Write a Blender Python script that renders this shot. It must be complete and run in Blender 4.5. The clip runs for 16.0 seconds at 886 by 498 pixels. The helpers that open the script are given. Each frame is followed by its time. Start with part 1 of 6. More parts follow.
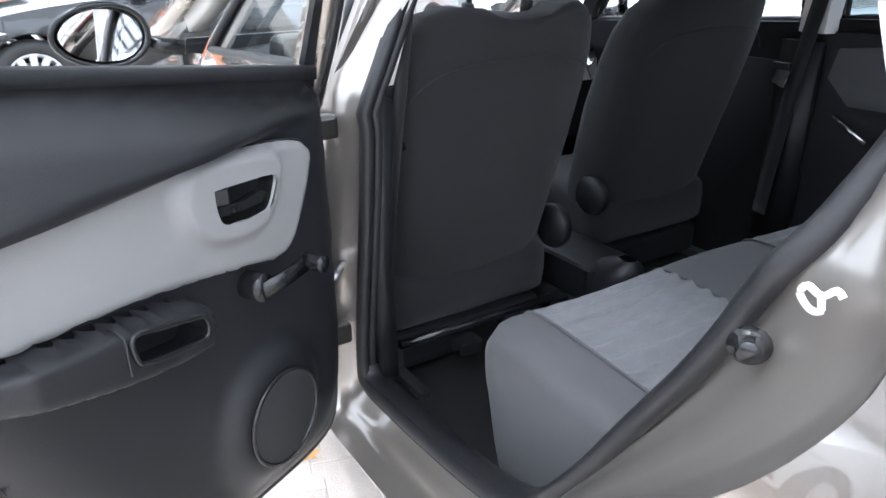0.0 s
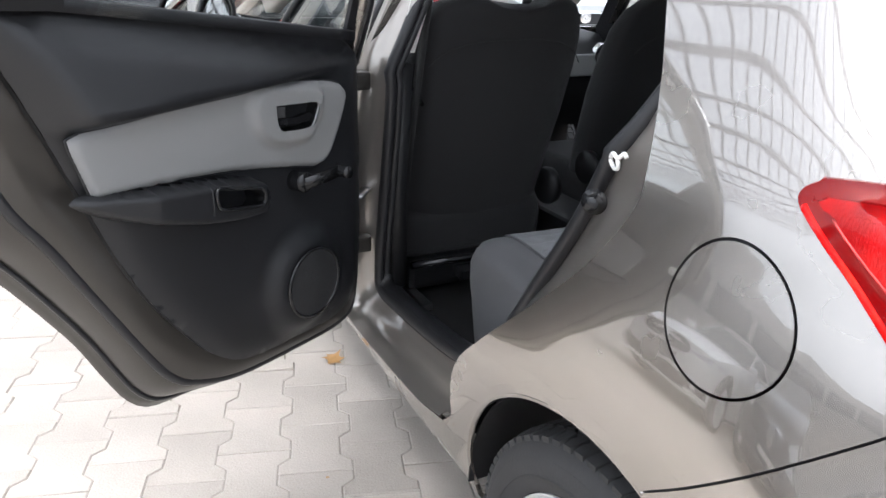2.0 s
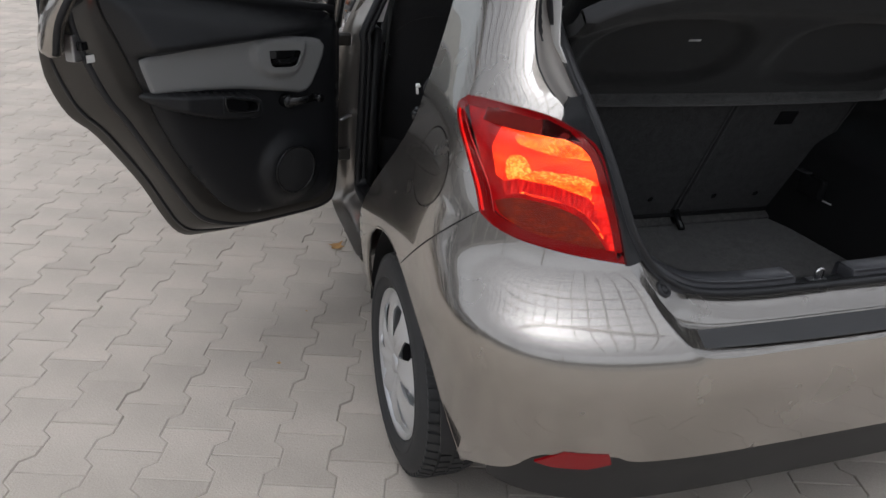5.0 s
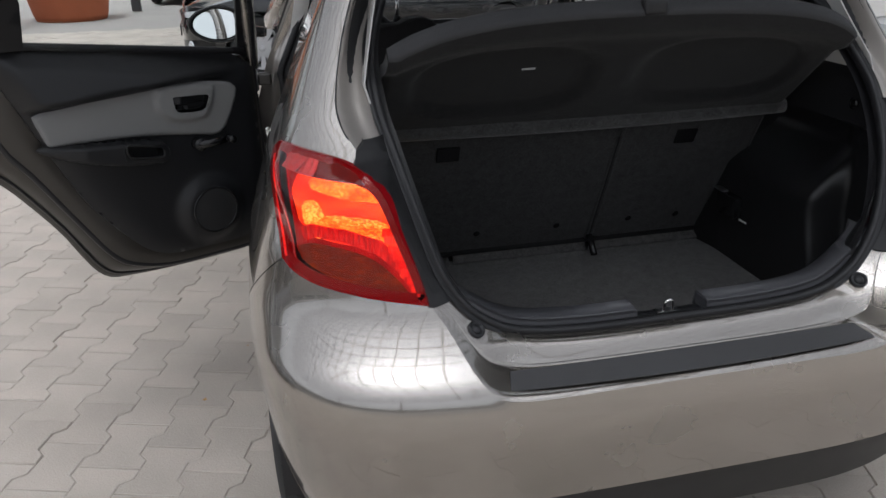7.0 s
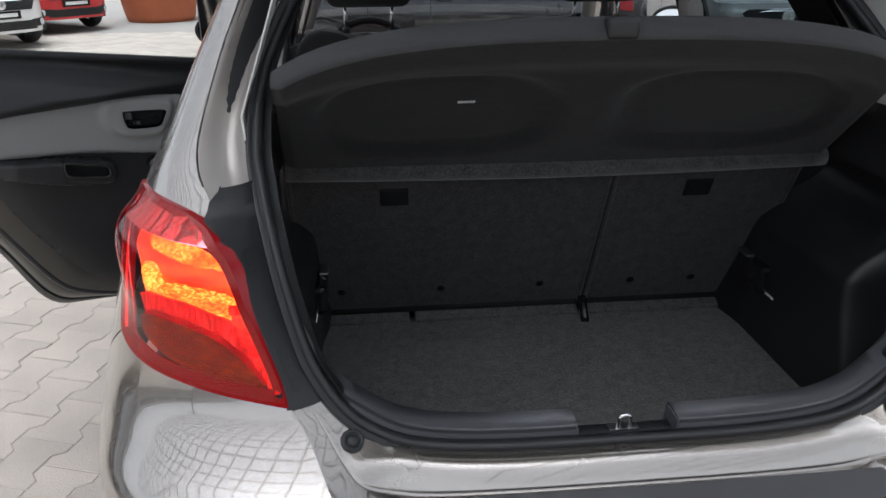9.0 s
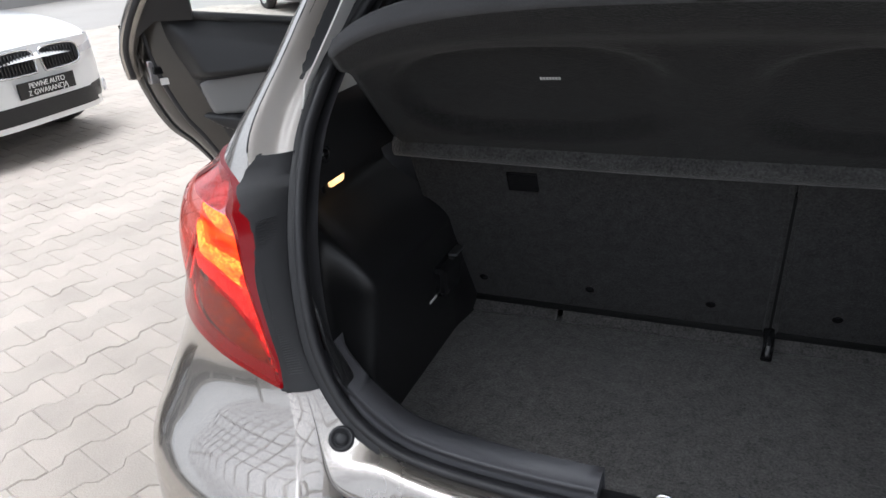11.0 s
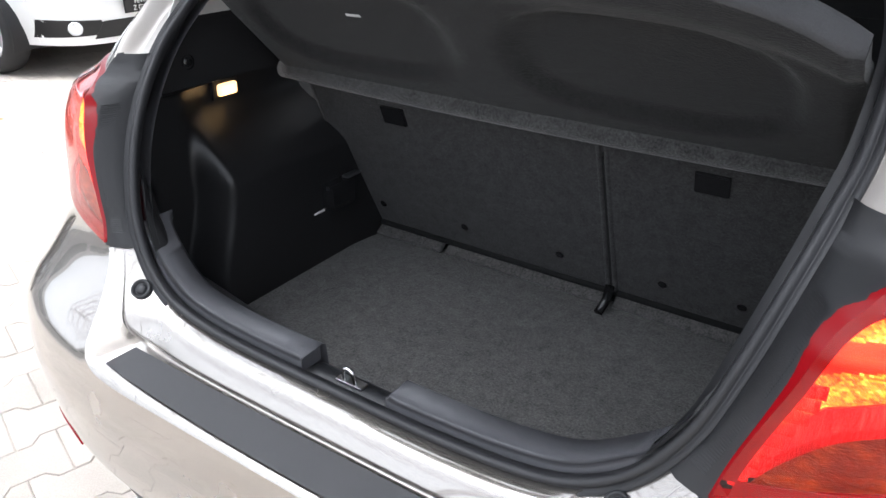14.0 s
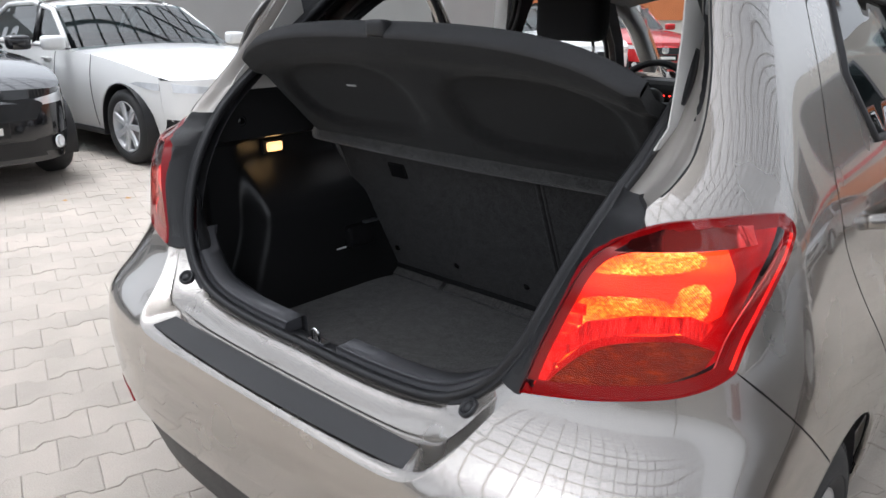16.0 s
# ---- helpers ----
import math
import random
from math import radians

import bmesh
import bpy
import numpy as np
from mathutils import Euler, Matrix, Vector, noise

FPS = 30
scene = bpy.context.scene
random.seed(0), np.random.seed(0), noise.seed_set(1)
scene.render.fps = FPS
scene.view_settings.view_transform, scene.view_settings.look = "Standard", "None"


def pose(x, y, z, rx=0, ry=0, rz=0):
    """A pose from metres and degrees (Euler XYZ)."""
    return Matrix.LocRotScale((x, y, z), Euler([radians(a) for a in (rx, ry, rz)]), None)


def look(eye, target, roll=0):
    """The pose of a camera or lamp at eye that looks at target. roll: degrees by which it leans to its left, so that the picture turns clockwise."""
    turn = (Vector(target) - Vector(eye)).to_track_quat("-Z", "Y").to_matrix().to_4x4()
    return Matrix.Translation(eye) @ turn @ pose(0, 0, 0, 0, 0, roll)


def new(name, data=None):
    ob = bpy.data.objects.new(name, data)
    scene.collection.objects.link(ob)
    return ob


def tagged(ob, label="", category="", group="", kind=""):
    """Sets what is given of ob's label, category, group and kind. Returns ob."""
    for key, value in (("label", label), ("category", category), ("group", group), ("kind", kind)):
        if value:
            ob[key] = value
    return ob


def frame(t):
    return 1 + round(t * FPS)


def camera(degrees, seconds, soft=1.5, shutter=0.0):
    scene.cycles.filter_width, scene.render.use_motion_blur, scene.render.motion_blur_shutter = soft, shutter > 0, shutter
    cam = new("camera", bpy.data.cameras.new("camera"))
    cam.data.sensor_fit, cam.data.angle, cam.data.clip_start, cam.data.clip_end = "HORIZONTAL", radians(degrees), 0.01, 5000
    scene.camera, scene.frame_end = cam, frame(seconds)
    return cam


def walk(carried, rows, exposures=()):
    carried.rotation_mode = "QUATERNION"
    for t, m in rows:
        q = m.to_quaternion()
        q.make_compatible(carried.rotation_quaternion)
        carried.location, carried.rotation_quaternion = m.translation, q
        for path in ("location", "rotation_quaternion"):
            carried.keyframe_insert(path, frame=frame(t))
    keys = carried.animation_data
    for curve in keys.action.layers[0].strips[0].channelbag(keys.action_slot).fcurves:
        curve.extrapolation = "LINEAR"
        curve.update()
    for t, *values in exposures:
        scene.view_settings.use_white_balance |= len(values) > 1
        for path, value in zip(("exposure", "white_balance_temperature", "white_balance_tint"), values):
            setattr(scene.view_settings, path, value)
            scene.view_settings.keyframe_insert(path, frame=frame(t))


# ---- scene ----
from mathutils.geometry import delaunay_2d_cdt

cam = camera(62.7, 16.0)
PATH = [
    (0, (-1.317, -0.157, 1.271), (-0.331, 1.408, 0.511), -0.8),
    (0.5, (-1.353, -0.252, 1.282), (-0.471, 1.381, 0.537), -0.6),
    (1, (-1.394, -0.364, 1.293), (-0.565, 1.297, 0.549), -0.6),
    (1.5, (-1.429, -0.475, 1.285), (-0.58, 1.175, 0.539), 1.3),
    (2, (-1.443, -0.615, 1.26), (-0.578, 1.027, 0.517), 1.9),
    (2.5, (-1.44, -0.744, 1.246), (-0.557, 0.88, 0.482), 3.0),
    (3, (-1.414, -0.885, 1.247), (-0.556, 0.741, 0.46), 3.3),
    (3.5, (-1.377, -1.05, 1.28), (-0.641, 0.614, 0.45), 2.6),
    (3.7, (-1.366, -1.12, 1.292), (-0.662, 0.554, 0.454), 2.6),
    (5.8, (-1.15, -1.708, 1.445), (-0.642, 0.045, 0.626), 2.1),
    (6, (-1.097, -1.714, 1.45), (-0.603, 0.046, 0.639), 0.7),
    (6.5, (-0.937, -1.704, 1.472), (-0.487, 0.064, 0.653), -0.1),
    (7, (-0.764, -1.669, 1.457), (-0.368, 0.12, 0.655), -1.0),
    (7.5, (-0.653, -1.635, 1.452), (-0.31, 0.169, 0.659), -1.6),
    (8, (-0.555, -1.539, 1.434), (-0.222, 0.27, 0.648), -0.9),
    (8.5, (-0.46, -1.453, 1.437), (-0.174, 0.365, 0.654), -0.5),
    (9, (-0.384, -1.374, 1.432), (-0.208, 0.459, 0.652), -0.2),
    (9.5, (-0.294, -1.324, 1.426), (-0.326, 0.504, 0.613), -1.6),
    (9.7, (-0.241, -1.304, 1.424), (-0.372, 0.516, 0.604), -2.2),
    (11.8, (0.201, -1.077, 1.387), (-0.697, 0.497, 0.54), -2.5),
    (12, (0.244, -1.058, 1.387), (-0.66, 0.508, 0.532), -1.7),
    (12.5, (0.303, -1.045, 1.386), (-0.599, 0.519, 0.524), -0.0),
    (13, (0.395, -1.05, 1.383), (-0.504, 0.505, 0.502), 0.5),
    (13.5, (0.496, -1.07, 1.388), (-0.43, 0.458, 0.487), 0.9),
    (14, (0.598, -1.096, 1.386), (-0.375, 0.393, 0.472), 0.8),
    (14.5, (0.706, -1.112, 1.379), (-0.357, 0.366, 0.552), 0.4),
    (15, (0.83, -1.157, 1.366), (-0.324, 0.314, 0.656), 1.2),
    (15.5, (0.958, -1.23, 1.357), (-0.251, 0.209, 0.675), 1.2),
    (16, (1.088, -1.263, 1.347), (-0.18, 0.15, 0.719), 0.5),
]
walk(cam, [(t, look(eye, target, roll)) for t, eye, target, roll in PATH],
     exposures=[(0, 3.07, 5700, 10), (1.5, 2.40, 5850, 10), (2.5, 1.85, 6050, 10), (3.5, 1.12, 6100, 10), (6.0, 0.57, 6100, 10), (8.0, 0.83, 6050, 10), (9.5, 1.25, 6000, 10),
                (12.0, 1.50, 6000, 10), (13.5, 2.05, 5950, 10), (14.5, 2.12, 6000, 10), (15.5, 1.65, 6050, 10), (16.0, 1.25, 6050, 10)])

# ---- world and light ----
world = bpy.data.worlds.new("overcast_sky")
scene.world = world
world.use_nodes = True
wn = world.node_tree.nodes
sky = wn.new("ShaderNodeTexSky")
sky.sky_type, sky.sun_disc = "NISHITA", False
sky.sun_elevation, sky.sun_rotation = radians(80), radians(228)
sky.dust_density, sky.ozone_density = 6.0, 1.0
wash = wn.new("ShaderNodeHueSaturation")
wash.inputs["Saturation"].default_value = 0.10
world.node_tree.links.new(sky.outputs[0], wash.inputs["Color"])
world.node_tree.links.new(wash.outputs[0], wn["Background"].inputs[0])
wn["Background"].inputs[1].default_value = 0.15
sun = new("sun", bpy.data.lights.new("sun", "SUN"))
sun.data.energy, sun.data.angle, sun.data.color = 0.35, radians(24), (1.0, 0.99, 0.98)
sun.matrix_world = look((-4.4, -4.0, 33.7), (0, 0, 0))


# ---- small tools ----
def mesh_object(name, verts, faces, material, parent=None, label="", smooth=True):
    me = bpy.data.meshes.new(name)
    me.from_pydata([tuple(v) for v in verts], [], faces)
    if material:
        me.materials.append(material)
    if smooth:
        me.polygons.foreach_set("use_smooth", [True] * len(me.polygons))
    me.update()
    ob = new(name, me)
    if parent:
        ob.parent = parent
    if label:
        ob["label"] = label
    return ob


def part(name, bm, material, parent=None, label="", smooth=False):
    me = bpy.data.meshes.new(name)
    bm.to_mesh(me)
    bm.free()
    if material:
        me.materials.append(material)
    me.polygons.foreach_set("use_smooth", [smooth] * len(me.polygons))
    ob = new(name, me)
    if parent:
        ob.parent = parent
    if label:
        ob["label"] = label
    return ob


def thing(name, label, category, m=None, group="", kind=""):
    ob = new(name)
    ob.empty_display_size = 0.1
    if m:
        ob.matrix_world = m
    return tagged(ob, label, category, group, kind)


def solid(ob, thickness, offset=-1.0):
    mod = ob.modifiers.new("thickness", "SOLIDIFY")
    mod.thickness, mod.offset = thickness, offset
    split = ob.modifiers.new("crisp_edges", "EDGE_SPLIT")
    split.split_angle = radians(50)
    return ob


def soft_edges(ob, width, segments=2, angle=35):
    mod = ob.modifiers.new("bevel", "BEVEL")
    mod.width, mod.segments, mod.limit_method, mod.angle_limit = width, segments, "ANGLE", radians(angle)
    return ob


def block(size, centre, bevel=0.0, segments=2, turn=None):
    """A box with rounded edges, as a bmesh."""
    bm = bmesh.new()
    bmesh.ops.create_cube(bm, size=1.0)
    bmesh.ops.scale(bm, vec=size, verts=bm.verts)
    if bevel:
        bmesh.ops.bevel(bm, geom=bm.edges[:], offset=bevel, segments=segments, affect="EDGES", profile=0.6)
    bm.transform(Matrix.Translation(centre) @ (turn or Matrix()))
    return bm


def curve_points(points, n=12, closed=False):
    """A smooth curve through the points, n steps to each."""
    p = [Vector(q) for q in points]
    m, out = len(p), []
    for i in range(m if closed else m - 1):
        a, b, c, d = ((p[(i - 1) % m], p[i], p[(i + 1) % m], p[(i + 2) % m]) if closed else
                      (p[max(i - 1, 0)], p[i], p[i + 1], p[min(i + 2, m - 1)]))
        for k in range(n):
            t = k / n
            out.append(0.5 * (2 * b + (c - a) * t + (2 * a - 5 * b + 4 * c - d) * t * t + (3 * b - a - 3 * c + d) * t ** 3))
    if not closed:
        out.append(p[-1].copy())
    return out


def tube(points, profile, closed=False, up=Vector((0, 0, 1)), caps=True):
    """Verts and faces of a profile (list of (across, up)) swept along points, kept upright to `up`, a vector or one for each point."""
    verts, faces, n, m = [], [], len(points), len(profile)
    for i, p in enumerate(points):
        a = points[(i - 1) % n] if closed or i else p
        b = points[(i + 1) % n] if closed or i < n - 1 else p
        t = (b - a).normalized()
        u = up[i] if isinstance(up, list) else up
        side = t.cross(u)
        side = side.normalized() if side.length > 1e-4 else t.orthogonal().normalized()
        top = side.cross(t)
        verts += [p + side * x + top * y for x, y in profile]
    for i in range(n if closed else n - 1):
        for k in range(m):
            faces.append((i * m + k, i * m + (k + 1) % m, (i + 1) % n * m + (k + 1) % m, (i + 1) % n * m + k))
    if caps and not closed:
        faces += [tuple(range(m))[::-1], tuple(range((n - 1) * m, n * m))]
    return verts, faces


def ring(r, n=10, squash=1.0):
    return [(r * math.cos(2 * math.pi * k / n), r * squash * math.sin(2 * math.pi * k / n)) for k in range(n)]


def loft(rows, closed=False):
    """Verts and faces through rows of equally many points."""
    m = len(rows[0])
    verts = [v for row in rows for v in row]
    faces = [(i * m + k, i * m + (k + 1) % m, (i + 1) * m + (k + 1) % m, (i + 1) * m + k)
             for i in range(len(rows) - 1) for k in range(m if closed else m - 1)]
    return verts, faces


def lathe(profile, n=48, axis="x"):
    """Turned about an axis: profile of (along, radius)."""
    rows = []
    for a, r in profile:
        ring_ = [(r * math.cos(2 * math.pi * k / n), r * math.sin(2 * math.pi * k / n)) for k in range(n)]
        rows.append([Vector((a, c, s)) if axis == "x" else Vector((c, s, a)) for c, s in ring_])
    return loft(rows, True)


def inside(p, poly):
    x, y, hit, n = p[0], p[1], False, len(poly)
    for i in range(n):
        (x0, y0), (x1, y1) = poly[i], poly[i - 1]
        if (y0 > y) != (y1 > y) and x < (x1 - x0) * (y - y0) / (y1 - y0) + x0:
            hit = not hit
    return hit


def outline_steps(poly, step):
    out = []
    for i, a in enumerate(poly):
        b = poly[(i + 1) % len(poly)]
        d = math.dist(a, b)
        k = max(1, round(d / step))
        out += [(a[0] + (b[0] - a[0]) * j / k, a[1] + (b[1] - a[1]) * j / k) for j in range(k)]
    return out


def fill(outline, step, holes=()):
    """A flat sheet within an outline, less the holes: points and triangles."""
    loops = [outline_steps(o, step) for o in (outline, *holes)]
    pts, edges = [], []
    for loop in loops:
        n0 = len(pts)
        pts += loop
        edges += [(n0 + i, n0 + (i + 1) % len(loop)) for i in range(len(loop))]
    rim = np.array(pts)
    x0, y0 = rim.min(0)
    x1, y1 = rim.max(0)
    row = 0
    y = y0 + step / 2
    while y < y1:
        x = x0 + step * (0.25 + 0.5 * (row % 2))
        while x < x1:
            if inside((x, y), loops[0]) and not any(inside((x, y), l) for l in loops[1:]) and (np.hypot(*(rim - (x, y)).T) > step * 0.6).all():
                pts.append((x, y))
            x += step
        y += step * 0.87
        row += 1
    v, _, f, *_ = delaunay_2d_cdt([Vector(p) for p in pts], edges, [], 0, 1e-6)
    keep = []
    for t in f:
        c = sum((v[i] for i in t), Vector((0, 0))) / len(t)
        if inside(c, loops[0]) and not any(inside(c, l) for l in loops[1:]):
            keep.append(tuple(t))
    return v, keep


def sheet(name, outline, place, step, material, parent, label="", thickness=0.0, holes=(), flip=False):
    v, f = fill(outline, step, holes)
    if flip:
        f = [t[::-1] for t in f]
    ob = mesh_object(name, [place(*p) for p in v], f, material, parent, label)
    return solid(ob, thickness) if thickness else ob


def knots(*pairs):
    """A smooth function through (x, y) pairs."""
    k = np.array(pairs).reshape(-1, 2)
    X, Y = k[:, 0], k[:, 1]
    m = np.gradient(Y, X)

    def f(x):
        x = min(max(x, X[0]), X[-1])
        i = min(max(int(np.searchsorted(X, x)) - 1, 0), len(X) - 2)
        h = X[i + 1] - X[i]
        t = (x - X[i]) / h
        return float((2 * t ** 3 - 3 * t ** 2 + 1) * Y[i] + (t ** 3 - 2 * t ** 2 + t) * h * m[i] + (3 * t ** 2 - 2 * t ** 3) * Y[i + 1] + (t ** 3 - t ** 2) * h * m[i + 1])
    return f


# ---- materials ----
def material(name, colour, rough=0.5, metal=0.0, coat=0.0, grain=0.0, grain_scale=200.0, vary=0.0, vary_scale=6.0, bump=0.0, bump_scale=300.0,
             emit=None, emit_strength=0.0, transmission=0.0, ior=1.45, alpha=1.0, by_object=0.0, island=0.0, spec=0.5, rough_vary=0.0, stretch=None, sheen=0.0):
    m = bpy.data.materials.new(name)
    m.use_nodes = True
    nt = m.node_tree
    b = nt.nodes["Principled BSDF"]
    b.inputs["Base Color"].default_value = (*colour, 1)
    b.inputs["Roughness"].default_value, b.inputs["Metallic"].default_value = rough, metal
    b.inputs["Coat Weight"].default_value, b.inputs["Coat Roughness"].default_value = coat, 0.03
    b.inputs["Transmission Weight"].default_value, b.inputs["IOR"].default_value = transmission, ior
    b.inputs["Alpha"].default_value = alpha
    b.inputs["Specular IOR Level"].default_value = spec
    b.inputs["Sheen Weight"].default_value = sheen
    if emit:
        b.inputs["Emission Color"].default_value, b.inputs["Emission Strength"].default_value = (*emit, 1), emit_strength
    place = nt.nodes.new("ShaderNodeTexCoord").outputs["Object"]
    if stretch:
        mp = nt.nodes.new("ShaderNodeMapping")
        mp.inputs["Scale"].default_value = stretch
        nt.links.new(place, mp.inputs[0])
        place = mp.outputs[0]

    def noise_of(scale, detail=3.0):
        t = nt.nodes.new("ShaderNodeTexNoise")
        t.inputs["Scale"].default_value, t.inputs["Detail"].default_value = scale, detail
        nt.links.new(place, t.inputs["Vector"])
        return t.outputs["Fac"]

    def math_(op, a, k):
        n = nt.nodes.new("ShaderNodeMath")
        n.operation = op
        nt.links.new(a, n.inputs[0])
        if isinstance(k, float):
            n.inputs[1].default_value = k
        else:
            nt.links.new(k, n.inputs[1])
        return n.outputs[0]
    terms = []
    for amount, source in ((grain, grain and noise_of(grain_scale, 2.0)), (vary, vary and noise_of(vary_scale, 5.0)),
                           (by_object, by_object and nt.nodes.new("ShaderNodeObjectInfo").outputs["Random"]),
                           (island, island and nt.nodes.new("ShaderNodeNewGeometry").outputs["Random Per Island"])):
        if amount:
            terms.append(math_("MULTIPLY", math_("SUBTRACT", source, 0.5), float(amount)))
    if terms:
        total = terms[0]
        for t in terms[1:]:
            total = math_("ADD", total, t)
        hsv = nt.nodes.new("ShaderNodeHueSaturation")
        hsv.inputs["Color"].default_value = (*colour, 1)
        nt.links.new(math_("ADD", total, 1.0), hsv.inputs["Value"])
        nt.links.new(hsv.outputs[0], b.inputs["Base Color"])
    if rough_vary:
        nt.links.new(math_("ADD", math_("MULTIPLY", math_("SUBTRACT", noise_of(vary_scale * 1.7, 5.0), 0.5), float(rough_vary)), float(rough)), b.inputs["Roughness"])
    if bump:
        bn = nt.nodes.new("ShaderNodeBump")
        bn.inputs["Strength"].default_value, bn.inputs["Distance"].default_value = min(1.0, bump), 0.002
        nt.links.new(noise_of(bump_scale, 3.0), bn.inputs["Height"])
        nt.links.new(bn.outputs[0], b.inputs["Normal"])
    return m


M_paint = material("bronze_grey_metallic_paint", (0.31, 0.284, 0.258), 0.27, 0.92, 1.0, grain=0.12, grain_scale=1800, vary=0.04, rough_vary=0.03, vary_scale=4)
M_paint.node_tree.nodes["Principled BSDF"].inputs["Coat IOR"].default_value = 2.0
M_frame = material("satin_bronze_frame_paint", (0.36, 0.334, 0.308), 0.42, 0.40, 0.5, grain=0.1, grain_scale=2500, vary=0.1)
M_jamb = material("bronze_grey_jamb_paint", (0.33, 0.304, 0.278), 0.32, 0.75, 1.0, grain=0.1, grain_scale=2500, vary=0.1)
# Body paint darkened, so the open door's shade sits in its colour.
M_shaded_paint = material("body_paint_darkened_as_shade", (0.05, 0.046, 0.041), 0.36, 0.5, 0.6, grain=0.2, grain_scale=2500, vary=0.2)
M_rubber = material("black_rubber", (0.018, 0.018, 0.02), 0.45, bump=0.15, bump_scale=400, vary=0.3, vary_scale=9, rough_vary=0.2)
M_tyre = material("tyre_rubber", (0.03, 0.03, 0.031), 0.75, vary=0.35, vary_scale=14, bump=0.3, bump_scale=180)
M_plastic = material("black_grained_plastic", (0.013, 0.013, 0.0145), 0.45, bump=0.25, bump_scale=900, vary=0.15, rough_vary=0.12)
M_pad = material("black_soft_door_pad", (0.0135, 0.0138, 0.0155), 0.38, bump=0.2, bump_scale=700, vary=0.12, rough_vary=0.08)
M_gloss = material("gloss_black_plastic", (0.012, 0.012, 0.013), 0.12, vary=0.1)
M_greyfab = material("light_grey_door_insert", (0.215, 0.213, 0.213), 0.65, bump=0.35, bump_scale=1100, grain=0.12, grain_scale=900, vary=0.05)
M_greyplas = material("light_grey_plastic", (0.235, 0.233, 0.233), 0.45, bump=0.12, bump_scale=800, vary=0.05)
M_seatblack = material("black_knit_seat_fabric", (0.0105, 0.0105, 0.012), 0.85, bump=0.5, bump_scale=1300, grain=0.5, grain_scale=1200, vary=0.2, sheen=0.15)
M_seatgrey = material("dark_grey_seat_fabric", (0.085, 0.085, 0.09), 0.85, bump=0.4, bump_scale=1300, grain=0.3, grain_scale=1100, vary=0.1, sheen=0.1)
M_carpet = material("charcoal_needle_felt", (0.072, 0.0695, 0.068), 0.95, bump=1.0, bump_scale=300, grain=2.2, grain_scale=220, vary=1.2, vary_scale=45, sheen=0.2)
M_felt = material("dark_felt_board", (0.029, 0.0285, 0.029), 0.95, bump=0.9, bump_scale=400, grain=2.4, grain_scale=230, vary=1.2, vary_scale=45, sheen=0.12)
M_mat = material("black_floor_mat", (0.007, 0.007, 0.0075), 0.9, bump=0.8, bump_scale=500, grain=0.6, grain_scale=400)
M_chrome = material("bright_metal", (0.75, 0.75, 0.76), 0.18, 1.0, vary=0.1, vary_scale=30)
M_steel = material("zinc_steel", (0.45, 0.45, 0.46), 0.35, 1.0, vary=0.2, vary_scale=40)
M_silver = material("silver_painted_hubcap", (0.62, 0.63, 0.65), 0.33, 0.7, 0.5, vary=0.08, vary_scale=20)
M_white = material("white_pillar_trim", (0.75, 0.74, 0.72), 0.6, bump=0.1, vary=0.04)
M_glass = material("clear_window_glass", (0.80, 0.88, 0.88), 0.0, transmission=1.0, ior=1.0, alpha=0.35, spec=1.0)
M_mirror = material("mirror_glass", (0.9, 0.9, 0.9), 0.02, 1.0)


def glass_material(name, tint, edge=0.05):
    """Clear tinted glass whose gloss grows towards grazing angles."""
    m = bpy.data.materials.new(name)
    m.use_nodes = True
    nt = m.node_tree
    nt.nodes.remove(nt.nodes["Principled BSDF"])
    clear, gloss, mix, facing, power, scale = (nt.nodes.new(n) for n in ("ShaderNodeBsdfTransparent", "ShaderNodeBsdfGlossy", "ShaderNodeMixShader", "ShaderNodeLayerWeight", "ShaderNodeMath", "ShaderNodeMath"))
    clear.inputs[0].default_value, gloss.inputs["Roughness"].default_value, facing.inputs[0].default_value = (*tint, 1), 0.01, 0.5
    power.operation, power.inputs[1].default_value = "POWER", 4.0
    scale.operation, scale.inputs[1].default_value, scale.inputs[2].default_value = "MULTIPLY_ADD", 0.9, edge
    nt.links.new(facing.outputs["Facing"], power.inputs[0])
    nt.links.new(power.outputs[0], scale.inputs[0])
    nt.links.new(scale.outputs[0], mix.inputs[0])
    nt.links.new(clear.outputs[0], mix.inputs[1])
    nt.links.new(gloss.outputs[0], mix.inputs[2])
    nt.links.new(mix.outputs[0], nt.nodes["Material Output"].inputs[0])
    return m


M_glass = glass_material("pale_green_window_glass", (0.95, 0.98, 0.975), 0.03)
M_darkglass = glass_material("tinted_window_glass", (0.22, 0.27, 0.28), 0.08)

# ---- ground ----
M_paver = material("concrete_paving_stone", (0.42, 0.376, 0.328), 0.85, vary=0.55, vary_scale=2.6, grain=0.35, grain_scale=260, bump=0.8, bump_scale=160, by_object=0.13, island=0.13, rough_vary=0.2)
M_joint = material("sandy_joint_dirt", (0.33, 0.30, 0.26), 0.95, vary=1.3, vary_scale=5, grain=0.5, grain_scale=150, bump=1.0, bump_scale=90)

